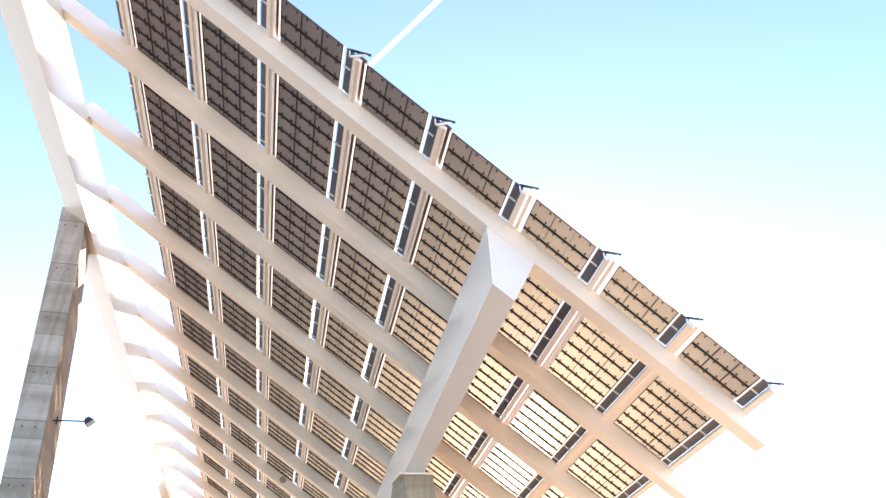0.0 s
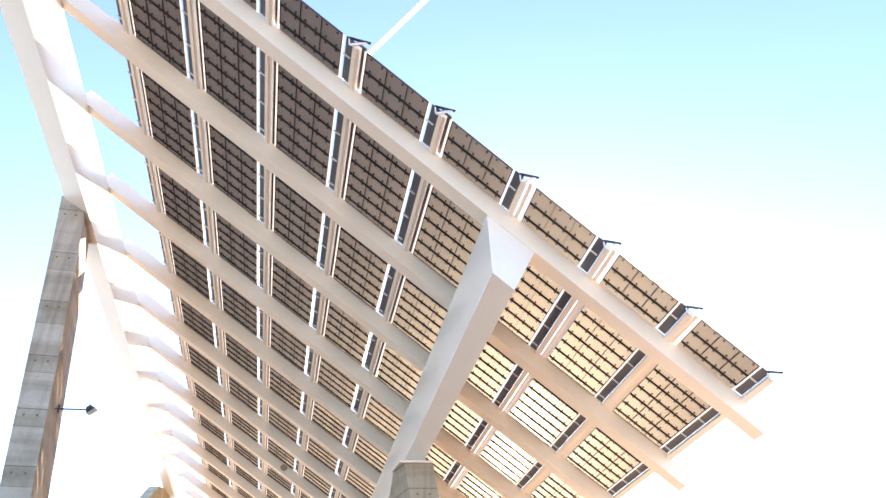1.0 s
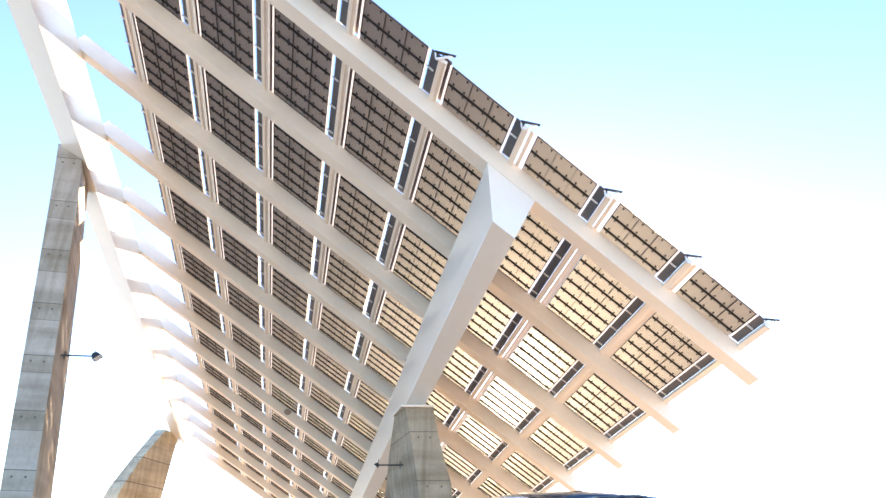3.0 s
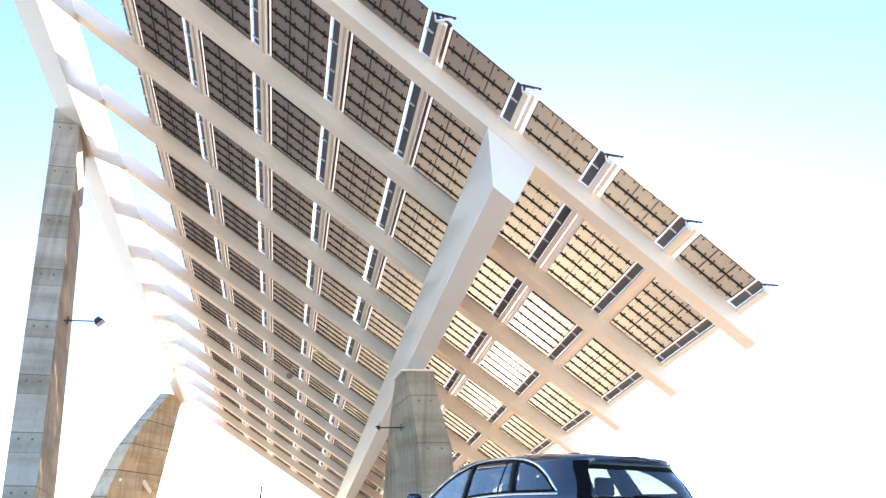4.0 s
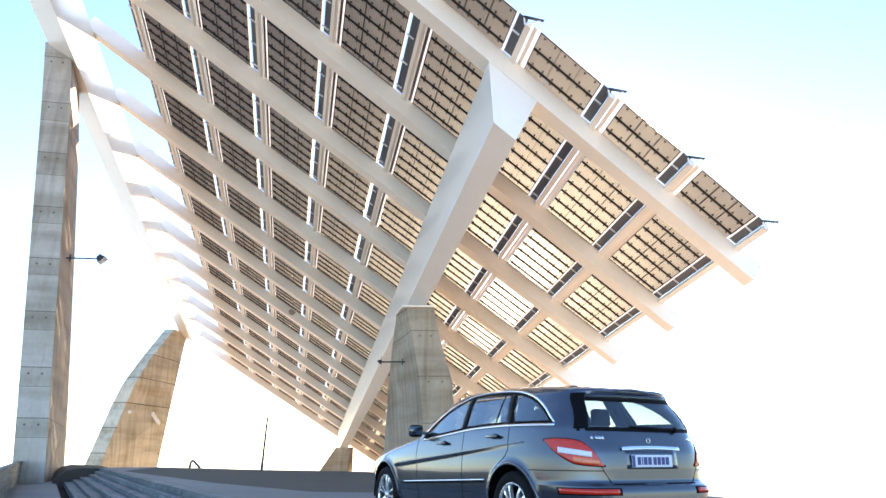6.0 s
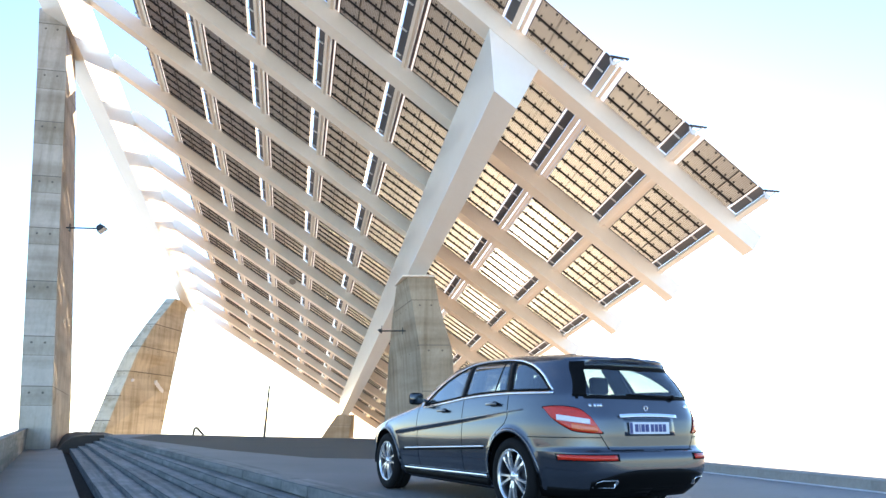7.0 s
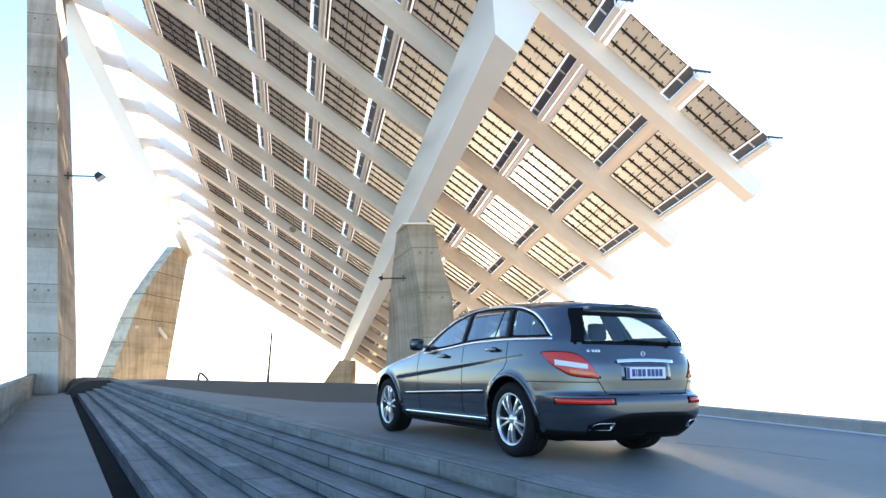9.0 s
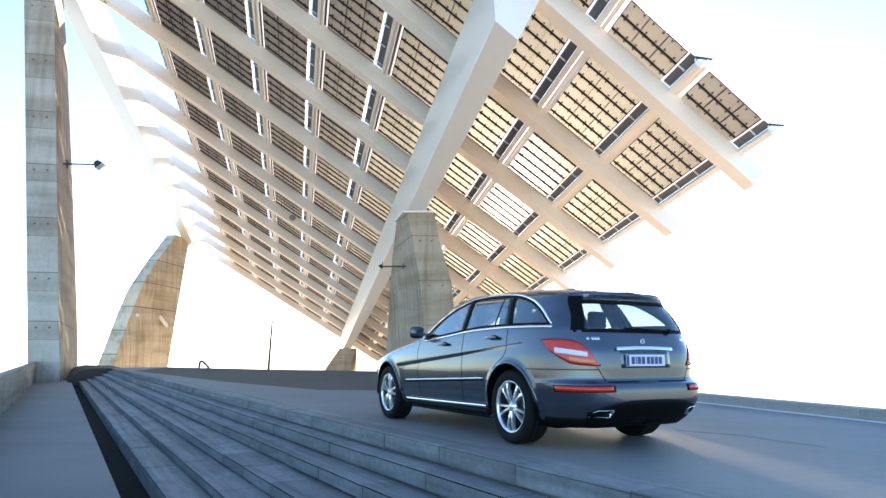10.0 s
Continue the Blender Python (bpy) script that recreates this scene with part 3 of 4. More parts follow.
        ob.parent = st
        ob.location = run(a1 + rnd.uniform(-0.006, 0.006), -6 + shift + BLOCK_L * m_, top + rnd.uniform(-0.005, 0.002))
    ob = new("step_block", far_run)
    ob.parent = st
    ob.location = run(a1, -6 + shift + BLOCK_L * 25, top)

# kerb along the open side of the terrace
M_KERB = surface("kerb_stone", (0.36, 0.325, 0.28), 0.8, second=(0.23, 0.205, 0.175), scale=1.2, fine=20, amount=0.8, bump=0.2, bump_scale=60, vary=0.06)
kerb = tagged(part("kerb", hexa([(x, y, z) for z in (-0.5, 0.02) for x, y in ((10.88, -8.5), (11.1, -8.4), (5.55, 13.98), (5.33, 13.9))]), M_KERB),
              "low kerb of pale concrete blocks", "kerb", kind="structure")
K0, K1 = Vector((10.75, -8.5, 0)), Vector((5.25, 13.9, 0))
kd = (K1 - K0).normalized()
kn = Vector((kd.y, -kd.x, 0))
bm = rings([[kd * s_ + kn * a + Vector((0, 0, z)) for a, z in ((0, 0), (0.34, 0), (0.34, 0.16), (0.03, 0.16), (0, 0.14))] for s_ in (0.002, 1.198)])
me = bpy.data.meshes.new("kerb_block")
bm.to_mesh(me)
bm.free()
me.materials.append(M_KERB)
for i in range(44):
    ob = new("kerb_block", me)
    ob.parent = kerb
    ob.location = K0 + kd * 1.2 * i
tagged(part("trim", hexa([tuple(K0 + kn * a + kd * s_ + Vector((0, 0, z))) for z in (-0.1, 0.004) for a, s_ in ((-0.16, 0), (-0.002, 0), (-0.002, 52), (-0.16, 52))]), M_FLANGE),
       "pale painted line beside the kerb", "line", kind="structure")

# a thin wandering crack across the terrace
CRACK = [(2.95, 8.75), (3.22, 8.44), (3.42, 8.25), (3.59, 8.07), (3.66, 7.8), (3.73, 7.57), (3.84, 7.38), (3.95, 7.15)]
bm = bmesh.new()
rows = []
for i in range(51):
    t = i / 50 * (len(CRACK) - 1)
    n_ = min(int(t), len(CRACK) - 2)
    p = Vector((*CRACK[n_], 0)).lerp(Vector((*CRACK[n_ + 1], 0)), t - n_) + Vector((0, 0.06 * noise.noise(Vector((i * 0.35, 0, 0))), 0))
    w = 0.014 + 0.01 * noise.noise(Vector((i * 0.5, 3, 0)))
    rows.append([bm.verts.new(p + Vector((0, d, z))) for d, z in ((-w, -0.01), (w, -0.01), (w, 0.002), (-w, 0.002))])
for p_, q_ in zip(rows, rows[1:]):
    for i in range(4):
        bm.faces.new((p_[i], p_[(i + 1) % 4], q_[(i + 1) % 4], q_[i]))
tagged(part("trim", bm, M_JOINT), "thin dark crack in the terrace concrete", "crack", kind="structure")

# ---------------------------------------------------------------- lamps, mast, hoop


def floodlight(foot, tip, size):
    ob = thing("floodlight", foot, "dark floodlight on a long bracket fixed to the concrete pier", "floodlight", "pier floodlights")
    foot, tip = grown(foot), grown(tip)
    ob.location = foot
    f, t = Vector(foot), Vector(tip)
    way = (t - f).normalized()
    part("arm", rod(f - way * 0.25, t, 0.065), M_BLACK, ob)
    part("plate", rings([[f + Vector((0, 0, dz)) + way.cross(Vector((0, 0, 1))) * dx for dx, dz in ((-.16, -.3), (.16, -.3), (.16, .3), (-.16, .3))],
                         [f + way * 0.06 + Vector((0, 0, dz)) + way.cross(Vector((0, 0, 1))) * dx for dx, dz in ((-.16, -.3), (.16, -.3), (.16, .3), (-.16, .3))]]), M_BLACK, ob)
    head = t + way * 0.2 * size
    side_ = Vector((way.y, -way.x, 0)).normalized()
    tilt = (Vector((0, 0, -0.75)) + way * 0.65).normalized()
    upv = side_.cross(tilt).normalized()
    lp = []
    for d, r in ((-0.34, 0.2), (-0.12, 0.33), (0.15, 0.43), (0.2, 0.46)):
        d, r = d * size, r * size
        lp.append([head + tilt * d + side_ * (a * r) + upv * (b * r * 0.8) for a, b in ((-1, -1), (1, -1), (1, 1), (-1, 1))])
    part("housing", soften(rings(lp), 0.02, 1), M_BLACK, ob)
    part("glass", rings([[head + tilt * 0.205 * size + side_ * (a * 0.4 * size) + upv * (b * 0.32 * size) for a, b in ((-1, -1), (1, -1), (1, 1), (-1, 1))],
                         [head + tilt * (0.205 * size + 0.02) + side_ * (a * 0.4 * size) + upv * (b * 0.32 * size) for a, b in ((-1, -1), (1, -1), (1, 1), (-1, 1))]]), M_FLANGE, ob, "pale glass front")
    part("spike", rod(head - tilt * 0.2, head - tilt * 0.2 + Vector((0, 0, 0.35)), 0.03), M_BLACK, ob)


floodlight((-23.2, 39.8, 12.62), (-21.55, 40.1, 12.66), 1)
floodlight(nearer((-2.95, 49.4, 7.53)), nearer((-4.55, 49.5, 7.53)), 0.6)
mast = thing("mast", (-11.25, 43.7, 0), "thin dark metal mast standing on the asphalt", "mast")
part("pole", rod((-11.25, 43.7, 0), (-11.13, 43.7, 3.23), 0.085, r2=0.06), M_BLACK, mast)
part("foot", rod((-11.25, 43.7, 0), (-11.25, 43.7, 0.06), 0.14), M_BLACK, mast)
hoop = thing("bollard_hoop", (-18.4, 51.7, 0), "bent dark metal hoop standing on the asphalt", "hoop")
for p, q in (((-18.62, 51.7, 0), (-18.55, 51.7, 0.5)), ((-18.55, 51.7, 0.5), (-18.4, 51.7, 0.55)), ((-18.4, 51.7, 0.55), (-17.84, 51.7, 0.02))):
    part("tube", rod(p, q, 0.085), M_BLACK, hoop)

# a contrail high over the place
trail = thing("contrail", (0, 0, 1100), "thin white contrail across the blue sky", "contrail", kind="structure")
C0, C1 = Vector((-0.150, 0.712, 0.686)).normalized() * 1500, Vector((0.0866, 0.5534, 0.8284)).normalized() * 1500
side_v = (C1 - C0).cross(C0).normalized()
bm = bmesh.new()
uv = bm.loops.layers.uv.verify()
rows = []
for i in range(41):
    t = i / 40
    c, r = C0.lerp(C1, t), 5.5 + 1.5 * t + 0.8 * noise.noise(Vector((i * 0.7, 0, 0)))
    rows.append([bm.verts.new(c + side_v * r * q + C0.normalized() * 2.0 * q * q) for q in (-1, -0.5, 0, 0.5, 1)])
for i, (p_, q_) in enumerate(zip(rows, rows[1:])):
    for n_ in range(4):
        f = bm.faces.new((p_[n_], p_[n_ + 1], q_[n_ + 1], q_[n_]))
        for lp, (u, v) in zip(f.loops, ((i, n_), (i, n_ + 1), (i + 1, n_ + 1), (i + 1, n_))):
            lp[uv].uv = (u / 4, v / 2 - 1)
m, nt, b = material("ice_cloud")
n, l = nt.nodes, nt.links
nt.nodes.remove(b)
tc, sep, tex = n.new("ShaderNodeTexCoord"), n.new("ShaderNodeSeparateXYZ"), n.new("ShaderNodeTexNoise")
wide, core, thin, clear, ice, mix = (n.new(q) for q in ("ShaderNodeMath", "ShaderNodeMapRange", "ShaderNodeMath", "ShaderNodeBsdfTransparent", "ShaderNodeBsdfTranslucent", "ShaderNodeMixShader"))
wide.operation, thin.operation = "ABSOLUTE", "MULTIPLY"
core.interpolation_type = "SMOOTHSTEP"
core.inputs["From Min"].default_value, core.inputs["From Max"].default_value = 1.0, 0.1
tex.inputs["Scale"].default_value = 1.5
ice.inputs["Color"].default_value = (0.97, 0.97, 0.97, 1)
l.new(tc.outputs["UV"], sep.inputs[0])
l.new(tc.outputs["UV"], tex.inputs["Vector"])
l.new(sep.outputs[1], wide.inputs[0])
l.new(wide.outputs[0], core.inputs["Value"])
tone = n.new("ShaderNodeMapRange")
tone.inputs["To Min"].default_value, tone.inputs["To Max"].default_value = 0.5, 1.15
l.new(tex.outputs["Fac"], tone.inputs["Value"])
l.new(core.outputs[0], thin.inputs[0])
l.new(tone.outputs[0], thin.inputs[1])
for q, socket in ((thin.outputs[0], 0), (clear.outputs[0], 1), (ice.outputs[0], 2)):
    l.new(q, mix.inputs[socket])
l.new(mix.outputs[0], n["Material Output"].inputs["Surface"])
part("streak", bm, m, trail)

# ---------------------------------------------------------------- the car
# x ahead of the rear axle, y to its left, z up


def curve(pts):
    """A smooth curve through points with no overshoot."""
    xs, ys = zip(*pts)

    def slope(j):
        if j == 0 or j == len(xs) - 1:
            i = 0 if j == 0 else j - 1
            return (ys[i + 1] - ys[i]) / (xs[i + 1] - xs[i])
        d0, d1 = (ys[j] - ys[j - 1]) / (xs[j] - xs[j - 1]), (ys[j + 1] - ys[j]) / (xs[j + 1] - xs[j])
        return 0 if d0 * d1 <= 0 else 2 * d0 * d1 / (d0 + d1)
    m = [slope(j) for j in range(len(xs))]

    def f(x):
        if x <= xs[0]:
            return ys[0]
        for i in range(len(xs) - 1):
            if x <= xs[i + 1]:
                h = xs[i + 1] - xs[i]
                t = (x - xs[i]) / h
                return ((2 * t ** 3 - 3 * t * t + 1) * ys[i] + (t ** 3 - 2 * t * t + t) * m[i] * h
                        + (3 * t * t - 2 * t ** 3) * ys[i + 1] + (t ** 3 - t * t) * m[i + 1] * h)
        return ys[-1]
    return f


HALF = curve([(.22, .84), (.32, .885), (.45, .928), (.62, .956), (.8, .969), (.9, .966), (1.0, .955), (1.2, .92), (1.26, .895), (1.4, .83), (1.52, .77), (1.6, .72), (1.66, .65), (1.70, .53), (1.73, .30)])
REAR = curve([(.22, -.95), (.3, -1.06), (.4, -1.15), (.49, -1.193), (.6, -1.19), (.66, -1.17), (.70, -1.11), (.8, -1.11), (.95, -1.10), (1.08, -1.06), (1.2, -1.01), (1.35, -.94), (1.5, -.86),
              (1.575, -.88), (1.61, -.74), (1.66, -.35), (1.70, .1), (1.73, .45)])
FRONT = curve([(.22, 3.95), (.35, 4.16), (.6, 4.22), (.8, 4.15), (.9, 4.0), (1.0, 3.65), (1.1, 3.05), (1.17, 2.63), (1.22, 2.54), (1.35, 2.37), (1.5, 2.05), (1.6, 1.77), (1.66, 1.54), (1.70, 1.32), (1.73, 1.0)])
N_REAR = curve([(.22, 5.5), (.6, 6.0), (.8, 5.6), (1.1, 5.7), (1.3, 6.2), (1.6, 5.2), (1.73, 3.0)])
N_FRONT = curve([(.22, 7.0), (.8, 7.5), (1.1, 6.0), (1.3, 4.8), (1.6, 4.2), (1.73, 3.0)])
MID = 1.2
HUBS, HUB_Z, TYRE_R, ARCH_R = (-0.03, 3.31), 0.392, 0.39, 0.46


def crease(x, z):
    """The hollow under the line that runs along the doors."""
    zc = 0.842 + (2.68 - x) * 0.0774
    d = zc - z
    f = min(max((x + 0.35) / 1.6, 0), 1) * min(max((3.0 - x) / 0.3, 0), 1)
    if d <= 0:
        return 0
    return 0.02 * f * min(d / 0.036, 1) * max(1 - d / 0.4, 0)


def flare(x, z):
    out = 0
    for h in HUBS:
        r = math.hypot(x - h, z - HUB_Z)
        if r < ARCH_R + 0.07 and z > 0.3:
            out = max(out, 0.018 * (lambda q: q * q * (3 - 2 * q))(min(1, (ARCH_R + 0.07 - r) / 0.07)))
    return out


def body_y(x, z):
    a, n = (MID - REAR(z), N_REAR(z)) if x < MID else (FRONT(z) - MID, N_FRONT(z))
    q = min(abs(x - MID) / a, 1.0)
    return HALF(z) * (1 - q ** n) ** (1 / n) - crease(x, z) + flare(x, z)


def rear_point(s, z):
    """s from 0 at the middle of the tail round the corner to 1 at the flank."""
    n, th = N_REAR(z), s * math.pi / 2
    return MID - (MID - REAR(z)) * max(math.cos(th), 0) ** (2 / n), HALF(z) * math.sin(th) ** (2 / n)


def contour(z, count):
    """Evenly spaced points of the left half at height z, tail to nose."""
    p = [rear_point(i / 400, z) for i in range(400)]
    a, n = FRONT(z) - MID, N_FRONT(z)
    p += [(MID + a * math.cos(i / 400 * math.pi / 2) ** (2 / n), HALF(z) * math.sin(i / 400 * math.pi / 2) ** (2 / n)) for i in range(400, -1, -1)]
    d = [0.0]
    for (x0, y0), (x1, y1) in zip(p, p[1:]):
        d.append(d[-1] + math.hypot(x1 - x0, y1 - y0))
    t = np.linspace(0, d[-1], count)
    xs, ys = np.interp(t, d, [q[0] for q in p]), np.interp(t, d, [q[1] for q in p])
    return [(x, y - crease(x, z) + flare(x, z) if y > 0.5 else y) for x, y in zip(xs, ys)]


def paint_material():
    m, nt, b = material("grey_metallic_paint")
    n, l = nt.nodes, nt.links
    tex = n.new("ShaderNodeTexNoise")
    tex.inputs["Scale"].default_value, tex.inputs["Detail"].default_value = 900, 2
    ramp = n.new("ShaderNodeMix")
    ramp.data_type = "RGBA"
    ramp.inputs["A"].default_value, ramp.inputs["B"].default_value = (0.048, 0.058, 0.078, 1), (0.085, 0.097, 0.122, 1)
    l.new(tex.outputs["Fac"], ramp.inputs["Factor"])
    l.new(ramp.outputs["Result"], b.inputs["Base Color"])
    b.inputs["Metallic"].default_value, b.inputs["Roughness"].default_value = 0.7, 0.24
    b.inputs["Coat Weight"].default_value, b.inputs["Coat Roughness"].default_value = 1.0, 0.02
    return m


def pane_material(name, tint, gloss=0.075):
    """Tinted car glass: clear along the ray, glossy by its angle."""
    m, nt, b = material(name)
    n, l = nt.nodes, nt.links
    nt.nodes.remove(b)
    see, shine, lay, mix = (n.new(k) for k in ("ShaderNodeBsdfTransparent", "ShaderNodeBsdfGlossy", "ShaderNodeLayerWeight", "ShaderNodeMixShader"))
    power, lift = n.new("ShaderNodeMath"), n.new("ShaderNodeMath")
    power.operation, lift.operation = "POWER", "MULTIPLY_ADD"
    power.inputs[1].default_value, lift.inputs[1].default_value, lift.inputs[2].default_value = 4.0, 0.8, gloss
    see.inputs["Color"].default_value = (*tint, 1)
    shine.inputs["Roughness"].default_value = 0.015
    lay.inputs["Blend"].default_value = 0.5
    l.new(lay.outputs["Facing"], power.inputs[0])
    l.new(power.outputs[0], lift.inputs[0])
    l.new(lift.outputs[0], mix.inputs[0])
    l.new(see.outputs[0], mix.inputs[1])
    l.new(shine.outputs[0], mix.inputs[2])
    l.new(mix.outputs[0], n["Material Output"].inputs["Surface"])
    return m


M_PAINT = paint_material()
M_GLASS, M_TINT = pane_material("clear_car_glass", (0.7, 0.77, 0.79), 0.14), pane_material("dark_car_glass", (0.5, 0.58, 0.61), 0.14)
M_TAILGLASS = pane_material("tail_glass", (0.8, 0.84, 0.86))
M_CHROME = surface("chrome", (0.85, 0.86, 0.88), 0.12, 1.0, second=(0.75, 0.76, 0.78))
M_ALLOY = surface("silver_alloy", (0.86, 0.87, 0.9), 0.22, 0.75, second=(0.5, 0.51, 0.54), fine=60)
# darker wheel metal; the shade behind the spokes is put into its colour
M_BARREL = surface("shaded_wheel_metal", (0.06, 0.065, 0.075), 0.4, 0.7, second=(0.03, 0.032, 0.038), scale=8, fine=60)
M_RUBBER = surface("tyre_rubber", (0.008, 0.008, 0.009), 0.8, second=(0.014, 0.0135, 0.013), scale=8, fine=90, bump=0.2, bump_scale=120, spec=0.15)
M_PLASTIC = surface("black_plastic", (0.004, 0.004, 0.0045), 0.6, second=(0.007, 0.007, 0.0075), fine=90, spec=0.08)
M_RED = surface("red_lamp_lens", (0.78, 0.03, 0.008), 0.12, second=(0.5, 0.012, 0.004), scale=30, fine=200, coat=0.3)
M_LENS = surface("pale_lamp_lens", (0.8, 0.74, 0.76), 0.1, second=(0.6, 0.5, 0.52), scale=40, fine=200, coat=1.0)
M_AMBER = surface("orange_lamp_lens", (0.85, 0.14, 0.03), 0.1, second=(0.75, 0.06, 0.015), scale=40, coat=0.4)
M_SEAT = surface("dark_leather", (0.012, 0.0115, 0.0115), 0.55, second=(0.02, 0.018, 0.018))
M_PLATE = surface("plate_enamel", (0.72, 0.75, 0.82), 0.35, second=(0.65, 0.68, 0.76))
M_BLUE = surface("plate_blue", (0.02, 0.045, 0.2), 0.35)

CAR_AT = Vector((1.54, 7.83, 0.0))
car = thing("car", CAR_AT, "dark grey metallic estate car with silver wheels, parked on the terrace", "car")
CAR_M = pose(*CAR_AT, 0, 0, 117.7)


def cpart(name, bm, mat, parent=None, label="", smooth=True):
    bm.transform(CAR_M)
    ob = part(name, bm, mat, None, label, smooth)
    ob.parent = parent or car
    ob.matrix_parent_inverse = Matrix.Translation(CAR_AT).inverted() if ob.parent == car else Matrix()
    return ob


# windows: the beltline, the arched top, and the upright ends
BELT = curve([(-0.7, 1.243), (-0.35, 1.251), (0.05, 1.259), (0.65, 1.25), (0.97, 1.233), (1.31, 1.202), (1.77, 1.166), (2.1, 1.145), (2.4, 1.13)])
ARCH = curve([(-0.66, 1.245), (-0.6, 1.30), (-0.42, 1.43), (-0.2, 1.535), (0.06, 1.60), (0.4, 1.635), (0.8, 1.648), (1.1, 1.632), (1.28, 1.587), (1.5, 1.513), (1.74, 1.411), (1.93, 1.296), (2.06, 1.185), (2.1, 1.15)])
SIDE_GLASS = [("front_window", 1.075, 1.15, 2.08, 2.08, M_GLASS), ("rear_window", 0.1, 0.25, 0.985, 1.05, M_TINT), ("quarter_window", -0.65, -0.6, -0.02, 0.12, M_TINT)]


def in_side_glass(x, z):
    if not BELT(x) - 0.005 < z < ARCH(x) + 0.005:
        return False
    for _, a0, a1, b0, b1, _ in SIDE_GLASS:
        f = (z - 1.24) / 0.39
        if a0 + (a1 - a0) * f < x < b0 + (b1 - b0) * f:
            return True
    return False


def tail_half(z):
    return 0.76 - (z - 1.17) * 0.36


def in_tail_glass(y, z):
    return 1.185 < z < 1.535 and abs(y) < tail_half(z)


def screen_half(z):
    return 0.80 - (z - 1.2) * 0.36


def build_shell():
    count, levels = 190, [0.24 + i * 0.015 for i in range(100)]
    levels = [z for z in levels if z < 1.728]
    grid = [contour(z, count) for z in levels]
    groups = {"body": [], "front_door": [], "rear_door": [], "tailgate": [], "rear_bumper": [], "front_bumper": []}
    for i in range(len(levels) - 1):
        for j in range(count - 1):
            q = [(grid[i][j], levels[i]), (grid[i][j + 1], levels[i]), (grid[i + 1][j + 1], levels[i + 1]), (grid[i + 1][j], levels[i + 1])]
            x, y, z = (sum(p[0][0] for p in q) / 4, sum(p[0][1] for p in q) / 4, sum(p[1] for p in q) / 4)
            if any(math.hypot(x - h, z - HUB_Z) < ARCH_R for h in HUBS) and y > 0.6:
                continue
            if y > 0.6 and in_side_glass(x, z) and -0.65 < x < 2.08 and not (x < -0.3 and y < 0.66):
                continue
            if x < -0.5 and in_tail_glass(y, z):
                continue
            if x > 1.2 and 1.235 < z < 1.6 and y < screen_half(z):
                continue
            kind = "body"
            if z < 0.665 and x < -0.46:
                kind = "rear_bumper"
            elif z < 0.62 and x > 3.72:
                kind = "front_bumper"
            elif x < -0.6 and z >= 0.69 and y < 0.53 + max(0, z - 0.69) * 0.62 and z < 1.56:
                kind = "tailgate"
            elif y > 0.6 and 0.345 < z < 1.24 and 1.0 < x < 2.22:
                kind = "front_door"
            elif y > 0.6 and 0.345 < z < 1.24 and 0.0 < x <= 1.0 and math.hypot(x - HUBS[0], z - HUB_Z) > ARCH_R + 0.07 and x > 0.03 + max(0, 0.9 - z) * 1.2:
                kind = "rear_door"
            groups[kind].append(q)

    def snap(p, z):
        x, y = p
        for h in HUBS:
            r = math.hypot(x - h, z - HUB_Z)
            if y > 0.6 and abs(r - ARCH_R) < 0.03:
                f = ARCH_R / max(r, 1e-6)
                nx, nz = h + (x - h) * f, HUB_Z + (z - HUB_Z) * f
                return nx, body_y(nx, max(nz, 0.24)), nz
        return x, y, z
    for kind, quads in groups.items():
        sides = ((1,), (-1,)) if "door" in kind else ((1, -1),)
        for side in sides:
            bm = bmesh.new()
            made = {}

            def vert(p, z, sg):
                x, y, zz = snap(p, z)
                key = (round(x, 4), round(sg * y, 4), round(zz, 4))
                if key not in made:
                    made[key] = bm.verts.new(key)
                return made[key]
            for q in quads:
                for sg in side:
                    vs = []
                    for p, z in q:
                        v = vert(p, z, sg)
                        if v not in vs:
                            vs.append(v)
                    if len(vs) > 2:
                        try:
                            bm.faces.new(vs if sg > 0 else vs[::-1])
                        except ValueError:
                            pass
            if kind == "body":
                top = sorted((v for v in bm.verts if v.co.z > levels[-1] - 0.001), key=lambda v: math.atan2(v.co.y, v.co.x - 0.6))
                bm.faces.new(top)
            for f in bm.faces:
                c = f.calc_center_median()
                f.normal_update()
                if f.normal.dot(c - Vector((1.3, 0, 0.8))) < 0:
                    f.normal_flip()
            yield kind, bm


SHELL = {}
for kind, bm in build_shell():
    ob = cpart(kind, bm, M_PAINT)
    SHELL.setdefault(kind, ob)


def side_patch(xa, xb, zlo, zhi, off, nx=24, nz=10, sg=1):
    """A skin on the flank between two slanted ends and two curves. xa, xb: (x at the bottom, x at the top)."""
    bm = bmesh.new()
    rows = []
    for j in range(nz + 1):
        v = j / nz
        row = []
        for i in range(nx + 1):
            u = i / nx
            x = (xa[0] + (xa[1] - xa[0]) * v) * (1 - u) + (xb[0] + (xb[1] - xb[0]) * v) * u
            z = zlo(x) + (zhi(x) - zlo(x)) * v
            row.append(bm.verts.new((x, sg * (body_y(x, z) + off), z)))
        rows.append(row)
    for a, b in zip(rows, rows[1:]):
        for i in range(nx):
            bm.faces.new((a[i], a[i + 1], b[i + 1], b[i]))
    return thick(bm, 0.004)


def thick(bm, d):
    bmesh.ops.remove_doubles(bm, verts=bm.verts[:], dist=0.0004)
    bm.normal_update()
    cen = Vector((1.3, 0, 0.8))
    for f in bm.faces:
        if f.normal.dot(f.calc_center_median() - cen) < 0:
            f.normal_flip()
    bm.normal_update()
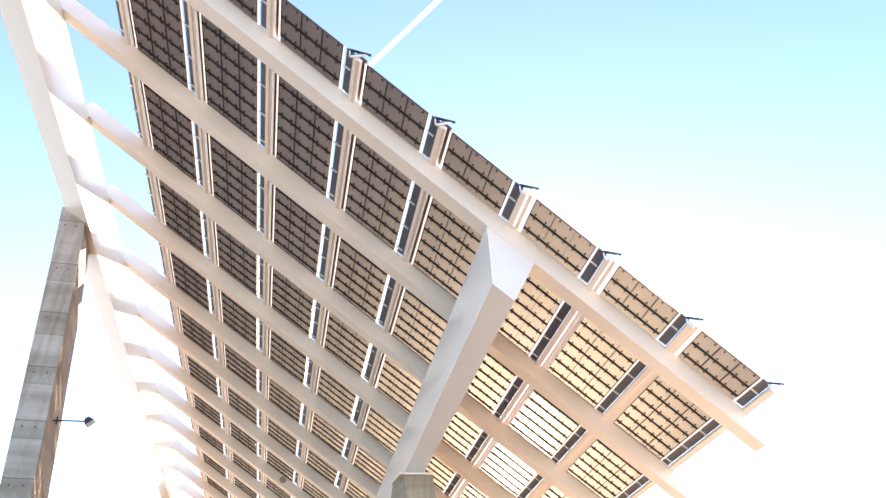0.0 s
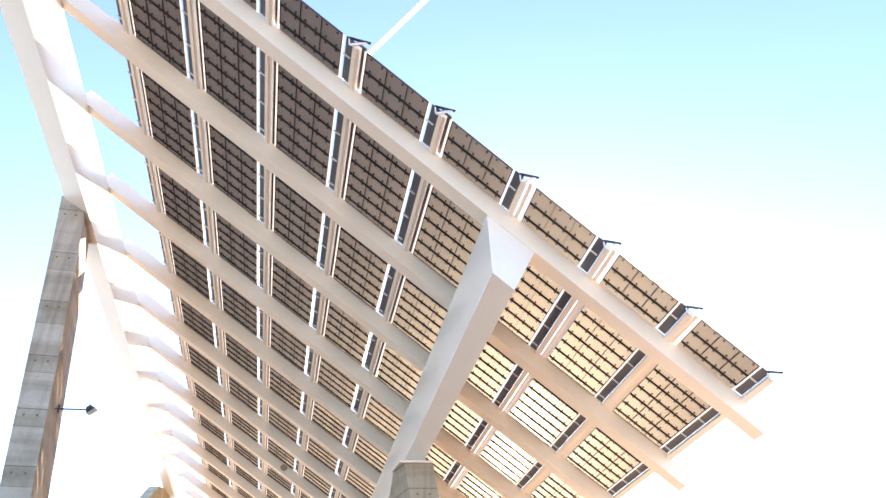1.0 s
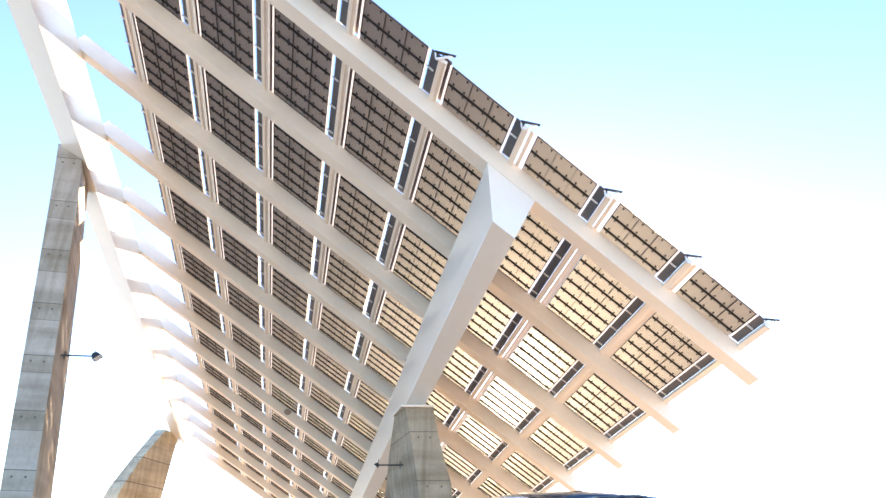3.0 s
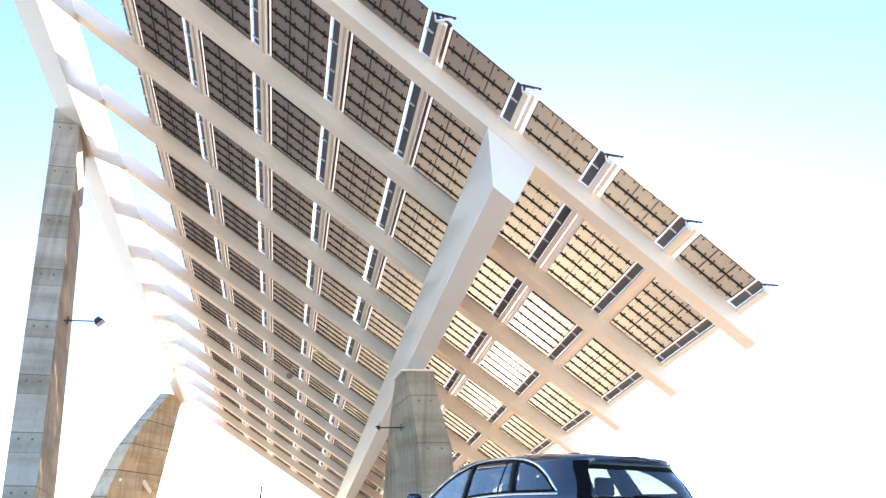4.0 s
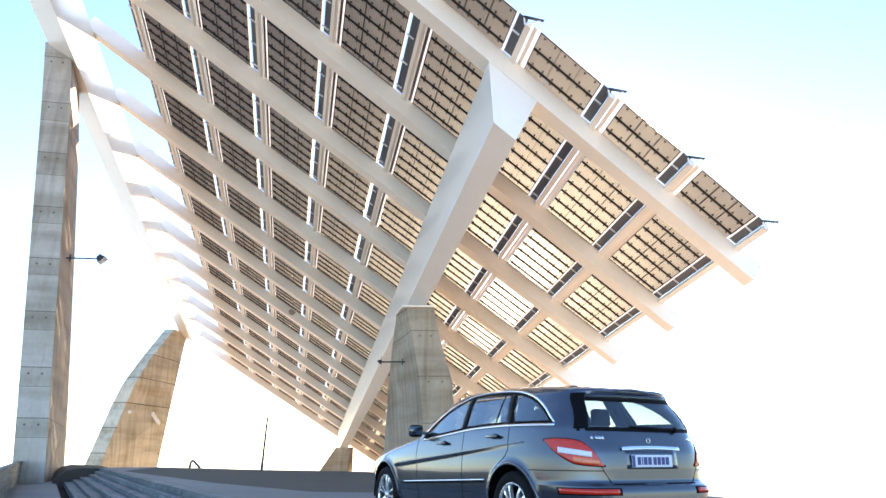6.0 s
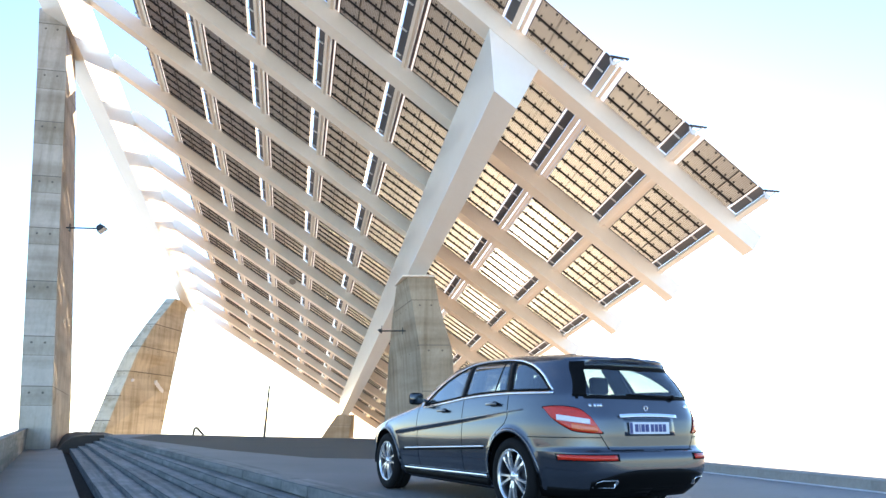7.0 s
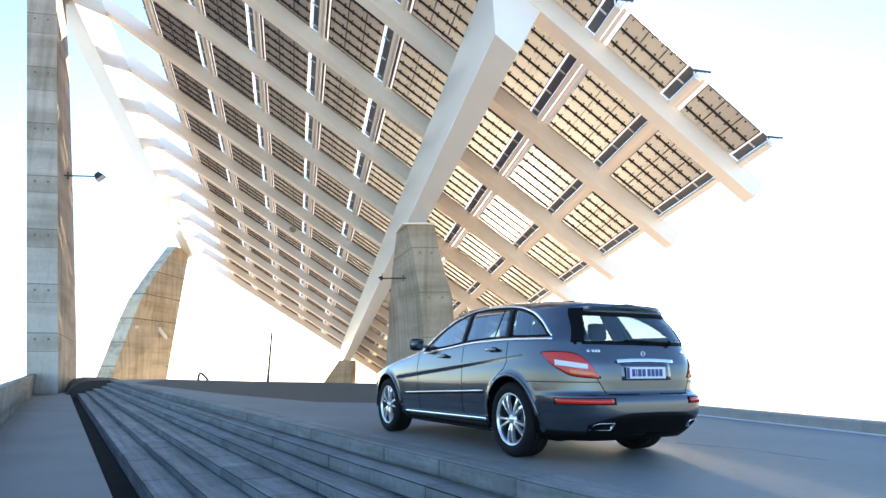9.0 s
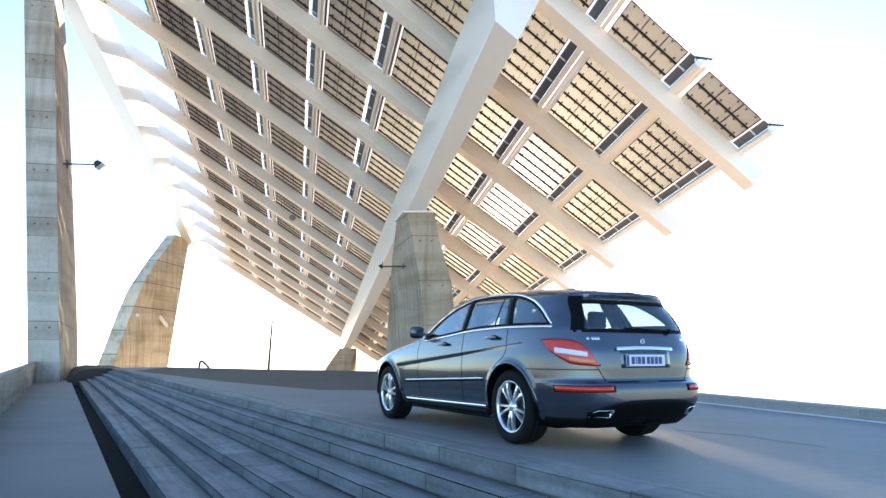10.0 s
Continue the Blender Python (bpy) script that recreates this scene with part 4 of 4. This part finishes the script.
    bmesh.ops.solidify(bm, geom=bm.faces[:], thickness=d)
    return bm


def strip(pts, width, off, sg=1):
    """A band along points (x, z) of the flank."""
    bm = bmesh.new()
    rows = []
    for i, (x, z) in enumerate(pts):
        x0, z0 = pts[max(i - 1, 0)]
        x1, z1 = pts[min(i + 1, len(pts) - 1)]
        dx, dz = x1 - x0, z1 - z0
        ln = math.hypot(dx, dz) or 1
        nx, nz = -dz / ln * width / 2, dx / ln * width / 2
        rows.append([bm.verts.new((x + s_ * nx, sg * (body_y(x + s_ * nx, z + s_ * nz) + off), z + s_ * nz)) for s_ in (-1, 1)])
    for a, b in zip(rows, rows[1:]):
        bm.faces.new((a[0], a[1], b[1], b[0]))
    return thick(bm, 0.005)


def tail_patch(s0, s1, zlo, zhi, off, ns=20, nz=6, sg=1):
    """A skin on the tail; s runs round the corner."""
    bm = bmesh.new()
    rows = []
    for j in range(nz + 1):
        row = []
        for i in range(ns + 1):
            s_ = s0 + (s1 - s0) * i / ns
            z = zlo(s_) + (zhi(s_) - zlo(s_)) * j / nz
            x, y = rear_point(abs(s_), z)
            w = math.sin(min(abs(s_), 1) * math.pi / 2) ** 2
            row.append(bm.verts.new((x - off * (1 - w), sg * math.copysign(1, s_) * (y + off * w), z)))
        rows.append(row)
    for a, b in zip(rows, rows[1:]):
        for i in range(ns):
            bm.faces.new((a[i], a[i + 1], b[i + 1], b[i]))
    return thick(bm, 0.005)


def tail_flat(y0, y1, zlo, zhi, off, ny=16, nz=4):
    """A skin on the tail between two ordinates; zlo, zhi may depend on y."""
    bm = bmesh.new()
    rows = []
    for j in range(nz + 1):
        row = []
        for i in range(ny + 1):
            z0 = zlo if not callable(zlo) else None
            y = y0 + (y1 - y0) * i / ny
            a = zlo(y) if callable(zlo) else zlo
            b = zhi(y) if callable(zhi) else zhi
            z = a + (b - a) * j / nz
            n = N_REAR(z)
            x = MID - (MID - REAR(z)) * (1 - min(abs(y) / HALF(z), 1) ** n) ** (1 / n)
            row.append(bm.verts.new((x - off, y, z)))
        rows.append(row)
    for a, b in zip(rows, rows[1:]):
        for i in range(ny):
            bm.faces.new((a[i], a[i + 1], b[i + 1], b[i]))
    return thick(bm, 0.005)


def const(v):
    return lambda x: v


for sg in (1, -1):
    for nm, a0, a1, b0, b1, mat in SIDE_GLASS:
        lo, hi = (lambda x: BELT(x) - 0.004), (lambda x: ARCH(x) + 0.004)
        cpart(nm, side_patch((a0, a1), (b0, b1), lo, hi, 0.0, sg=sg), mat)
    # dark frames beside the panes
    for xb, xt, w in ((1.03, 1.1, 0.085), (0.04, 0.185, 0.1)):
        cpart("pillar_trim", strip([(xb + (xt - xb) * t, BELT(xb) + (ARCH(xt) - BELT(xb)) * t) for t in (i / 10 for i in range(11))], w, 0.004, sg), M_PLASTIC)
    cpart("window_divider", strip([(0.34 + 0.02 * t, BELT(0.34) + (ARCH(0.36) - BELT(0.34)) * t) for t in (i / 8 for i in range(9))], 0.022, 0.003, sg), M_PLASTIC)
    top = [(-0.66 + i * 0.0452, 0) for i in range(62)]
    top = [(x, ARCH(x)) for x, _ in top]
    cpart("window_seal", strip([(x, z - 0.012) for x, z in top], 0.034, 0.003, sg), M_PLASTIC)
    cpart("window_seal", strip([(-0.66 + i * 0.0675, BELT(-0.66 + i * 0.0675) + 0.012) for i in range(42)], 0.03, 0.003, sg), M_PLASTIC)
    cpart("chrome_trim", strip([(x, z + 0.012) for x, z in top[:46]], 0.018, 0.007, sg), M_CHROME)
    cpart("chrome_trim", strip([(-0.68 + i * 0.0675, BELT(-0.68 + i * 0.0675) - 0.012) for i in range(42)], 0.026, 0.008, sg), M_CHROME)
    cpart("door_moulding", strip([(2.68 - 0.055 * i, 0.595 + 0.0021 * i) for i in range(41)], 0.016, 0.012, sg), M_CHROME)
    cpart("door_moulding", strip([(2.70 - 0.055 * i, 0.575 + 0.0021 * i) for i in range(41)], 0.02, 0.008, sg), M_PLASTIC)
    cpart("sill_trim", strip([(2.72 - 0.056 * i, 0.335 + 0.0006 * i) for i in range(41)], 0.035, 0.03, sg), M_CHROME)
    cpart("sill_cover", strip([(2.76 - 0.057 * i, 0.285) for i in range(41)], 0.07, 0.02, sg), M_PLASTIC)
    # seams
    for pts in ([(1.0, 1.22), (1.0, 1.0), (1.005, 0.7), (1.02, 0.36)], [(2.22, 1.2), (2.24, 1.0), (2.24, 0.7), (2.2, 0.36)],
                [(0.03, 1.22), (0.02, 1.0), (0.06, 0.93), (0.3, 0.78), (0.42, 0.62), (0.46, 0.45)], [(2.2, 0.355), (1.6, 0.355), (1.0, 0.355), (0.5, 0.355)]):
        dense = []
        for (xa, za), (xb, zb) in zip(pts, pts[1:]):
            dense += [(xa + (xb - xa) * t / 8, za + (zb - za) * t / 8) for t in range(8)]
        cpart("panel_gap", strip(dense + [pts[-1]], 0.009, 0.0015, sg), M_PLASTIC)
    # bumper gap behind the wheel
    cpart("panel_gap", tail_patch(.17, .86, const(.793), const(.801), 0.0015, 60, 1, sg), M_PLASTIC)
    cpart("side_crease", strip([(2.8 - 0.06 * i, 0.842 + (2.68 - 2.8 + 0.06 * i) * 0.0774) for i in range(52)], 0.014, 0.003, sg), M_PAINT)
    # handles
    for hx, hz in ((1.49, 1.08), (0.31, 1.135)):
        y = body_y(hx, hz)
        # black bulge stands in for the shade in the cup behind the handle
        cup = bmesh.new()
        bmesh.ops.create_uvsphere(cup, u_segments=20, v_segments=10, radius=1)
        cup.transform(Matrix.Translation((hx - 0.02, sg * (y - 0.002), hz - 0.004)) @ Matrix.Diagonal((0.085, 0.006, 0.034, 1)))
        cpart("handle_recess", cup, M_PLASTIC)
        cpart("door_handle", soften(box((hx - 0.12, min(sg * (y + 0.028), sg * (y + 0.052)), hz - 0.017), (hx + 0.1, max(sg * (y + 0.028), sg * (y + 0.052)), hz + 0.017)), 0.01), M_PAINT,
              SHELL["front_door"] if hx > 1 and sg > 0 else None, "grey door handle")
        for dx in (-0.105, 0.085):
            cpart("handle_foot", rod((hx + dx, sg * (y - 0.01), hz), (hx + dx, sg * (y + 0.04), hz), 0.013), M_PLASTIC)
    # mirror
    my = body_y(2.1, 1.2) - 0.015
    hs = bmesh.new()
    bmesh.ops.create_uvsphere(hs, u_segments=24, v_segments=14, radius=1)
    for v in hs.verts:
        v.co.x = v.co.x if v.co.x > 0 else v.co.x * 0.35
        v.co.y = math.copysign(abs(v.co.y) ** 0.45, v.co.y)
        v.co.z = math.copysign(abs(v.co.z) ** 0.45, v.co.z)
    hs.transform(Matrix.Translation((2.1, sg * (my + 0.15), 1.245)) @ Matrix.Diagonal((0.095, 0.092, 0.08, 1)))
    mir = cpart("mirror", hs, M_PLASTIC if sg > 0 else M_PAINT, None, "dark door mirror")
    cpart("mirror_foot", soften(hexa([(2.06, sg * (my - 0.03), 1.2), (2.2, sg * (my - 0.03), 1.2), (2.17, sg * (my + 0.12), 1.215), (2.09, sg * (my + 0.12), 1.215),
                                      (2.06, sg * (my - 0.03), 1.235), (2.2, sg * (my - 0.03), 1.235), (2.17, sg * (my + 0.12), 1.25), (2.09, sg * (my + 0.12), 1.25)]), 0.006), M_PAINT, mir)
    cpart("mirror_glass", soften(box((2.052, min(sg * (my + 0.07), sg * (my + 0.27)), 1.19), (2.058, max(sg * (my + 0.07), sg * (my + 0.27)), 1.305)), 0.002, 1), M_TINT, mir)
    # tail lamps
    ZT = curve([(.165, .845), (.25, .985), (.343, 1.063), (.416, 1.082), (.5, 1.092), (.6, 1.095), (.664, 1.088)])
    ZB = curve([(.165, .838), (.25, .842), (.343, .85), (.416, .862), (.5, .905), (.6, .985), (.664, 1.082)])
    lamp = cpart("tail_lamp", tail_patch(.165, .664, ZB, ZT, 0.012, 90, 10, sg), M_RED, None, "red wrap-round tail lamp with a pale band")
    zw0, zw1 = (lambda s_: max(ZB(s_) + .012, .925 + (s_ - .3) * .14)), (lambda s_: min(ZT(s_) - .012, .975 + (s_ - .3) * .16))
    cpart("reversing_lens", tail_patch(.262, .56, zw0, zw1, 0.017, 60, 4, sg), M_LENS, lamp, "pale reversing lens")
    zo = lambda s_: min(.915 + (s_ - .3) * .14, ZT(s_) - .012)
    cpart("indicator_lens", tail_patch(.2, .43, lambda s_: ZB(s_) + .012, lambda s_: max(zo(s_), ZB(s_) + .016), 0.0165, 50, 4, sg), M_AMBER, lamp, "orange indicator lens")
    cpart("lamp_rim", tail_patch(.15, .675, lambda s_: ZB(s_) - .008, lambda s_: ZT(s_) + .008, 0.003, 90, 6, sg), M_PLASTIC, lamp)
    cpart("reflector", tail_patch(.095, .615, const(.592), const(.638), 0.008, 24, 2, sg), M_RED, None, "long red bumper reflector")
    cpart("reflector_bed", tail_patch(.08, .63, const(.582), const(.648), 0.003, 24, 2, sg), M_PLASTIC)
    cpart("bumper_skirt", tail_patch(.0, .8, const(.23), const(.325), 0.006, 40, 3, sg), M_PLASTIC, None, "black plastic skirt under the bumper")
    cpart("panel_gap", tail_patch(.002, .11, const(.674), const(.684), 0.0015, 30, 1, sg), M_PLASTIC)
    # exhaust trim: a bent chrome frame with a dark mouth
    bm = bmesh.new()
    fr = [(.71, .335), (.50, .33), (.465, .40), (.49, .425), (.66, .42), (.70, .39)]

    def ex(y, z, grow, dx):
        cy, cz = .59, .378
        x = MID - (MID - REAR(max(z, .36))) * (1 - min(y / HALF(z), 1) ** N_REAR(z)) ** (1 / N_REAR(z))
        return (x + dx, sg * (cy + (y - cy) * grow), cz + (z - cz) * grow)
    loops = [[ex(y, z, g, d) for y, z in fr] for g, d in ((0.82, 0.06), (0.82, -0.018), (0.77, -0.026), (0.68, -0.018), (0.66, 0.06))]
    tail_pipe = cpart("exhaust_trim", rings(loops, cap=False), M_CHROME, None, "chrome exhaust trim")
    mouth = bmesh.new()
    mouth.faces.new([mouth.verts.new(ex(y, z, .67, 0.02)) for y, z in fr])
    cpart("exhaust_mouth", thick(mouth, 0.003), M_PLASTIC, tail_pipe, smooth=False)

# tail: window, spoiler, wiper, plate, handle strip, badges, valance
bm = bmesh.new()
rows = []
for j in range(11):
    z = 1.18 + (1.54 - 1.18) * j / 10
    row = []
    for i in range(25):
        y = (tail_half(z) + 0.012) * (i / 12 - 1)
        n = N_REAR(z)
        row.append(bm.verts.new((MID - (MID - REAR(z)) * (1 - min(abs(y) / HALF(z), 1) ** n) ** (1 / n) - 0.004, y, z)))
    rows.append(row)
for a, b in zip(rows, rows[1:]):
    for i in range(24):
        bm.faces.new((a[i], a[i + 1], b[i + 1], b[i]))
tail_window = cpart("tail_window", thick(bm, 0.004), M_TAILGLASS)
cpart("window_edge", tail_flat(-.75, .75, 1.165, 1.2, 0.006), M_PLASTIC, tail_window)
bm = bmesh.new()
rows = []
for j in range(7):
    z = 1.46 + 0.115 * j / 6
    row = []
    for i in range(25):
        y = (tail_half(z) + 0.013) * (i / 12 - 1)
        n = N_REAR(z)
        row.append(bm.verts.new((MID - (MID - REAR(min(z, 1.5))) * (1 - min(abs(y) / HALF(z), 1) ** n) ** (1 / n) - 0.007 + max(z - 1.5, 0) * 0.5, y, z)))
    rows.append(row)
for a, b in zip(rows, rows[1:]):
    for i in range(24):
        bm.faces.new((a[i], a[i + 1], b[i + 1], b[i]))
cpart("window_edge", thick(bm, 0.004), M_PLASTIC, tail_window)
for sg in (1, -1):
    bm = bmesh.new()
    rows = []
    for j in range(11):
        z = 1.19 + .355 * j / 10
        row = []
        for w in (-0.09, -0.068, -0.047, -0.026, -0.005, 0.015):
            y = tail_half(z) + w
            n = N_REAR(z)
            row.append(bm.verts.new((MID - (MID - REAR(z)) * (1 - min(abs(y) / HALF(z), 1) ** n) ** (1 / n) - 0.006, sg * y, z)))
        rows.append(row)
    for a, b in zip(rows, rows[1:]):
        for i in range(5):
            bm.faces.new((a[i], a[i + 1], b[i + 1], b[i]))
    cpart("window_edge", thick(bm, 0.004), M_PLASTIC, tail_window)
cpart("spoiler", soften(rings([[(-0.60, y, 1.618 - 0.085 * abs(y)), (-0.90 + 0.5 * y * y, y, 1.60 - 0.07 * abs(y)), (-0.92 + 0.5 * y * y, y, 1.575 - 0.07 * abs(y)), (-0.62, y, 1.56 - 0.05 * abs(y))]
                               for y in (-0.58, -0.5, -0.4, -0.2, 0, 0.2, 0.4, 0.5, 0.58)]), 0.008, 2), M_PAINT)
cpart("wiper", rod((-1.045, -0.42, 1.19), (-1.05, 0.22, 1.205), 0.014, 8, None, 0.009), M_PLASTIC)
wp = bmesh.new()
bmesh.ops.create_uvsphere(wp, u_segments=14, v_segments=8, radius=0.03)
wp.transform(Matrix.Translation((-1.04, -0.4, 1.185)))
cpart("wiper_cap", wp, M_PLASTIC)
cpart("handle_strip", soften(tail_flat(-.372, .378, lambda y: 0.985 + 0.012 * (1 - (y / .38) ** 2), lambda y: 1.015 + 0.012 * (1 - (y / .38) ** 2), 0.022), 0.003, 1), M_CHROME, None, "bright chrome strip over the plate")
cpart("plate_recess", tail_flat(-.33, .33, 0.81, 0.985, 0.002), M_PAINT)
plate = cpart("number_plate", soften(box((-1.128, -0.244, 0.828), (-1.12, 0.28, 0.942)), 0.003, 1), M_PLATE, None, "white number plate with dark bars", smooth=False)
cpart("plate_band", box((-1.131, 0.243, 0.832), (-1.127, 0.278, 0.938)), M_BLUE, plate, smooth=False)
yb = 0.213
for w in (0.042, 0.014, 0.044, 0.044, 0.0, 0.042, 0.042, 0.042, 0.042):
    if w:
        cpart("plate_bar", box((-1.1315, yb - w, 0.85), (-1.1275, yb, 0.922)), M_BLUE, plate, smooth=False)
    yb -= w + 0.012
for y0, w in ((0.665, 0.022), (0.62, 0.022), (0.59, 0.022), (0.56, 0.022), (-0.56, 0.06)):
    cpart("badge_bar", tail_flat(y0 - w, y0, 1.085, 1.115, 0.004, 2, 2), M_CHROME)
bm = bmesh.new()
for i in range(24):
    a0, a1 = 2 * math.pi * i / 24, 2 * math.pi * (i + 1) / 24
    vs = [bm.verts.new((-1.072 - 0.2 * 0, r * math.cos(a), 1.075 + r * math.sin(a))) for a, r in ((a0, .019), (a0, .026), (a1, .026), (a1, .019))]
    bm.faces.new(vs)
cpart("badge_ring", thick(bm, 0.006), M_CHROME)
cpart("rear_valance", tail_patch(-.33, .33, const(.23), lambda s_: .505 - .35 * abs(s_), 0.006, 50, 8), M_PLASTIC, None, "black plastic rear valance")
for sg in (1, -1):
    dense = [(.53 + (z - .69) * .62 - .0, z) for z in (.69 + .03 * i for i in range(11))]
    bm = bmesh.new()
    rows = []
    for y, z in dense:
        row = []
        for w in (-.004, .004):
            n = N_REAR(z)
            yy = y + w
            row.append(bm.verts.new((MID - (MID - REAR(z)) * (1 - min(yy / HALF(z), 1) ** n) ** (1 / n) - .0015, sg * yy, z)))
        rows.append(row)
    for a, b in zip(rows, rows[1:]):
        bm.faces.new((a[0], a[1], b[1], b[0]))
    cpart("panel_gap", thick(bm, .003), M_PLASTIC)
# windscreen
bm = bmesh.new()
rows = []
for j in range(11):
    z = 1.225 + (1.61 - 1.225) * j / 10
    row = []
    for i in range(21):
        y = (screen_half(z) + 0.015) * (i / 10 - 1)
        n = N_FRONT(z)
        row.append(bm.verts.new((MID + (FRONT(z) - MID) * (1 - min(abs(y) / HALF(z), 1) ** n) ** (1 / n) + 0.003, y, z)))
    rows.append(row)
for a, b in zip(rows, rows[1:]):
    for i in range(20):
        bm.faces.new((a[i], a[i + 1], b[i + 1], b[i]))
cpart("windscreen", thick(bm, 0.004), M_GLASS)

# inside: floor, dashboard, seats
cpart("underbody", soften(box((-0.5, -0.68, 0.19), (3.7, 0.68, 0.34)), 0.03), M_PLASTIC)
# box added under the tail to block sunlight from the ground there
cpart("silencer", soften(box((-0.78, -0.66, 0.215), (-0.45, 0.66, 0.36)), 0.05), M_PLASTIC)
cpart("cabin_floor", box((-0.9, -0.8, 0.5), (2.4, 0.8, 0.56)), M_SEAT, smooth=False)
cpart("dashboard", soften(box((1.85, -0.78, 0.8), (2.3, 0.78, 1.17)), 0.06), M_SEAT)
cpart("cabin_lining", box((-0.86, -0.6, 0.56), (-0.45, 0.6, 1.14)), M_SEAT, smooth=False)
cpart("headliner", soften(box((-0.55, -0.5, 1.6), (1.45, 0.5, 1.64)), 0.015, 1), M_SEAT)
for sx, ys, top in ((1.05, (0.4, -0.4), 1.16), (0.1, (0.5, -0.2), 1.2)):
    for sy in ys:
        cpart("seat_back", soften(hexa([(sx - 0.05, sy - 0.22, 0.6), (sx + 0.12, sy - 0.22, 0.6), (sx + 0.12, sy + 0.22, 0.6), (sx - 0.05, sy + 0.22, 0.6),
                                        (sx - 0.27, sy - 0.19, top), (sx - 0.15, sy - 0.19, top), (sx - 0.15, sy + 0.19, top), (sx - 0.27, sy + 0.19, top)]), 0.04, 3), M_SEAT)
        cpart("headrest", soften(box((sx - 0.3, sy - 0.12, top + 0.04), (sx - 0.2, sy + 0.12, top + 0.24)), 0.04, 3), M_SEAT)

# linings inside the pillars; the right front one is widened to fit the camera's view
for sg in (1, -1):
    for x0, x1, x2, x3 in ((0.92 if sg > 0 else 0.6, 1.12, 0.98 if sg > 0 else 0.66, 1.14), (-0.12, 0.12, 0.0, 0.24)):
        cpart("pillar_lining", hexa([(x, sg * y, z) for x, y, z in ((x0, 0.80, 1.15), (x1, 0.80, 1.15), (x1, 0.74, 1.15), (x0, 0.74, 1.15),
                                                                    (x2, 0.62, 1.6), (x3, 0.62, 1.6), (x3, 0.56, 1.6), (x2, 0.56, 1.6))]), M_SEAT)

# wheels


def lathe(prof, n=64):
    """prof: (radius, y) pairs turned about the y axis."""
    return rings([[(r * math.cos(2 * math.pi * i / n), y, r * math.sin(2 * math.pi * i / n)) for i in range(n)] for r, y in prof], cap=False)


def wheel(hx, sg, turn):
    at = pose(hx, sg * 0.825 if sg > 0 else -0.845, HUB_Z, 0, 0, 0 if sg > 0 else 180) @ pose(0, 0, 0, 0, turn, 0)
    R = TYRE_R
    tyre = lathe([(0.262, -.14), (0.30, -.158), (0.345, -.16), (R - .012, -.142), (R, -.115), (R, -.035), (R - .008, -.032), (R - .008, -.026), (R, -.023), (R, .023), (R - .008, .026),
                  (R - .008, .032), (R, .035), (R, .085), (R - .012, .112), (0.345, .13), (0.33, .133), (0.30, .128), (0.285, .122), (0.268, .108)])
    tyre.transform(at)
    w = cpart("wheel", tyre, M_RUBBER, None, "black tyre on a silver five-spoke alloy wheel")
    barrel = lathe([(0.235, -.1), (0.245, .06), (0.253, .088), (0.25, .09), (0.247, .06), (0.238, -.1)])
    barrel.transform(at)
    cpart("rim_barrel", barrel, M_BARREL, w)
    rim = lathe([(0.254, .085), (0.262, .094), (0.272, .108), (0.277, .112), (0.272, .117), (0.262, .112), (0.254, .1), (0.25, .09), (0.254, .085)])
    rim.transform(at)
    cpart("rim", rim, M_ALLOY, w, "silver alloy rim")
    for i in range(5):
        for d in (-0.21, 0.21):
            a = 2 * math.pi * i / 5
            lo = []
            for r, wd, ff, y in ((0.05, .017, .9, .098), (0.12, .0145, 1.0, .108), (0.2, .0155, 1.0, .108), (0.256, .021, 1.02, .1)):
                ang = a + d * ff
                c = Vector((math.cos(ang) * r, 0, math.sin(ang) * r))
                t = Vector((-math.sin(a), 0, math.cos(a)))
                lo.append([c + t * wd + Vector((0, y - .035, 0)), c + t * wd * 0.75 + Vector((0, y, 0)), c - t * wd * 0.75 + Vector((0, y, 0)), c - t * wd + Vector((0, y - .035, 0))])
            sp = rings(lo)
            sp.transform(at)
            cpart("spoke", sp, M_ALLOY, w, smooth=False)
    hub = lathe([(0.002, .112), (0.024, .111), (0.03, .106), (0.048, .098), (0.06, .07)], 32)
    hub.transform(at)
    cpart("hub_cap", hub, M_ALLOY, w)
    disc = lathe([(0.002, .02), (0.17, .02), (0.17, .0), (0.24, -.02), (0.25, -.05)], 48)
    disc.transform(at)
    cpart("brake_disc", disc, M_BARREL, w)


for i, hx in enumerate(HUBS):
    for sg in (1, -1):
        wheel(hx, sg, 12 + 31 * i)
    for sg in (1, -1):
        arch = bmesh.new()
        lp = [[(hx + (ARCH_R + 0.004) * math.cos(a), sg * y, HUB_Z + (ARCH_R + 0.004) * math.sin(a)) for a in (math.pi * (t / 24 * 1.06 - 0.03) for t in range(25))] for y in (0.93, 0.55)]
        rings(lp, arch, False, False)
        cpart("wheel_arch", arch, M_PLASTIC)
    for sg in (1, -1):
        ring = bmesh.new()
        rr = []
        for t in range(33):
            a = math.pi * (t / 32 * 0.95 + 0.025)
            row = []
            for r in (ARCH_R - 0.008, ARCH_R + 0.03):
                x, z = hx + r * math.cos(a), HUB_Z + r * math.sin(a)
                row.append(ring.verts.new((x, sg * (body_y(x, max(z, 0.24)) + 0.006), z)))
            rr.append(row)
        for a, b in zip(rr, rr[1:]):
            ring.faces.new((a[0], a[1], b[1], b[0]))
        cpart("arch_lip", thick(ring, 0.006), M_PAINT)
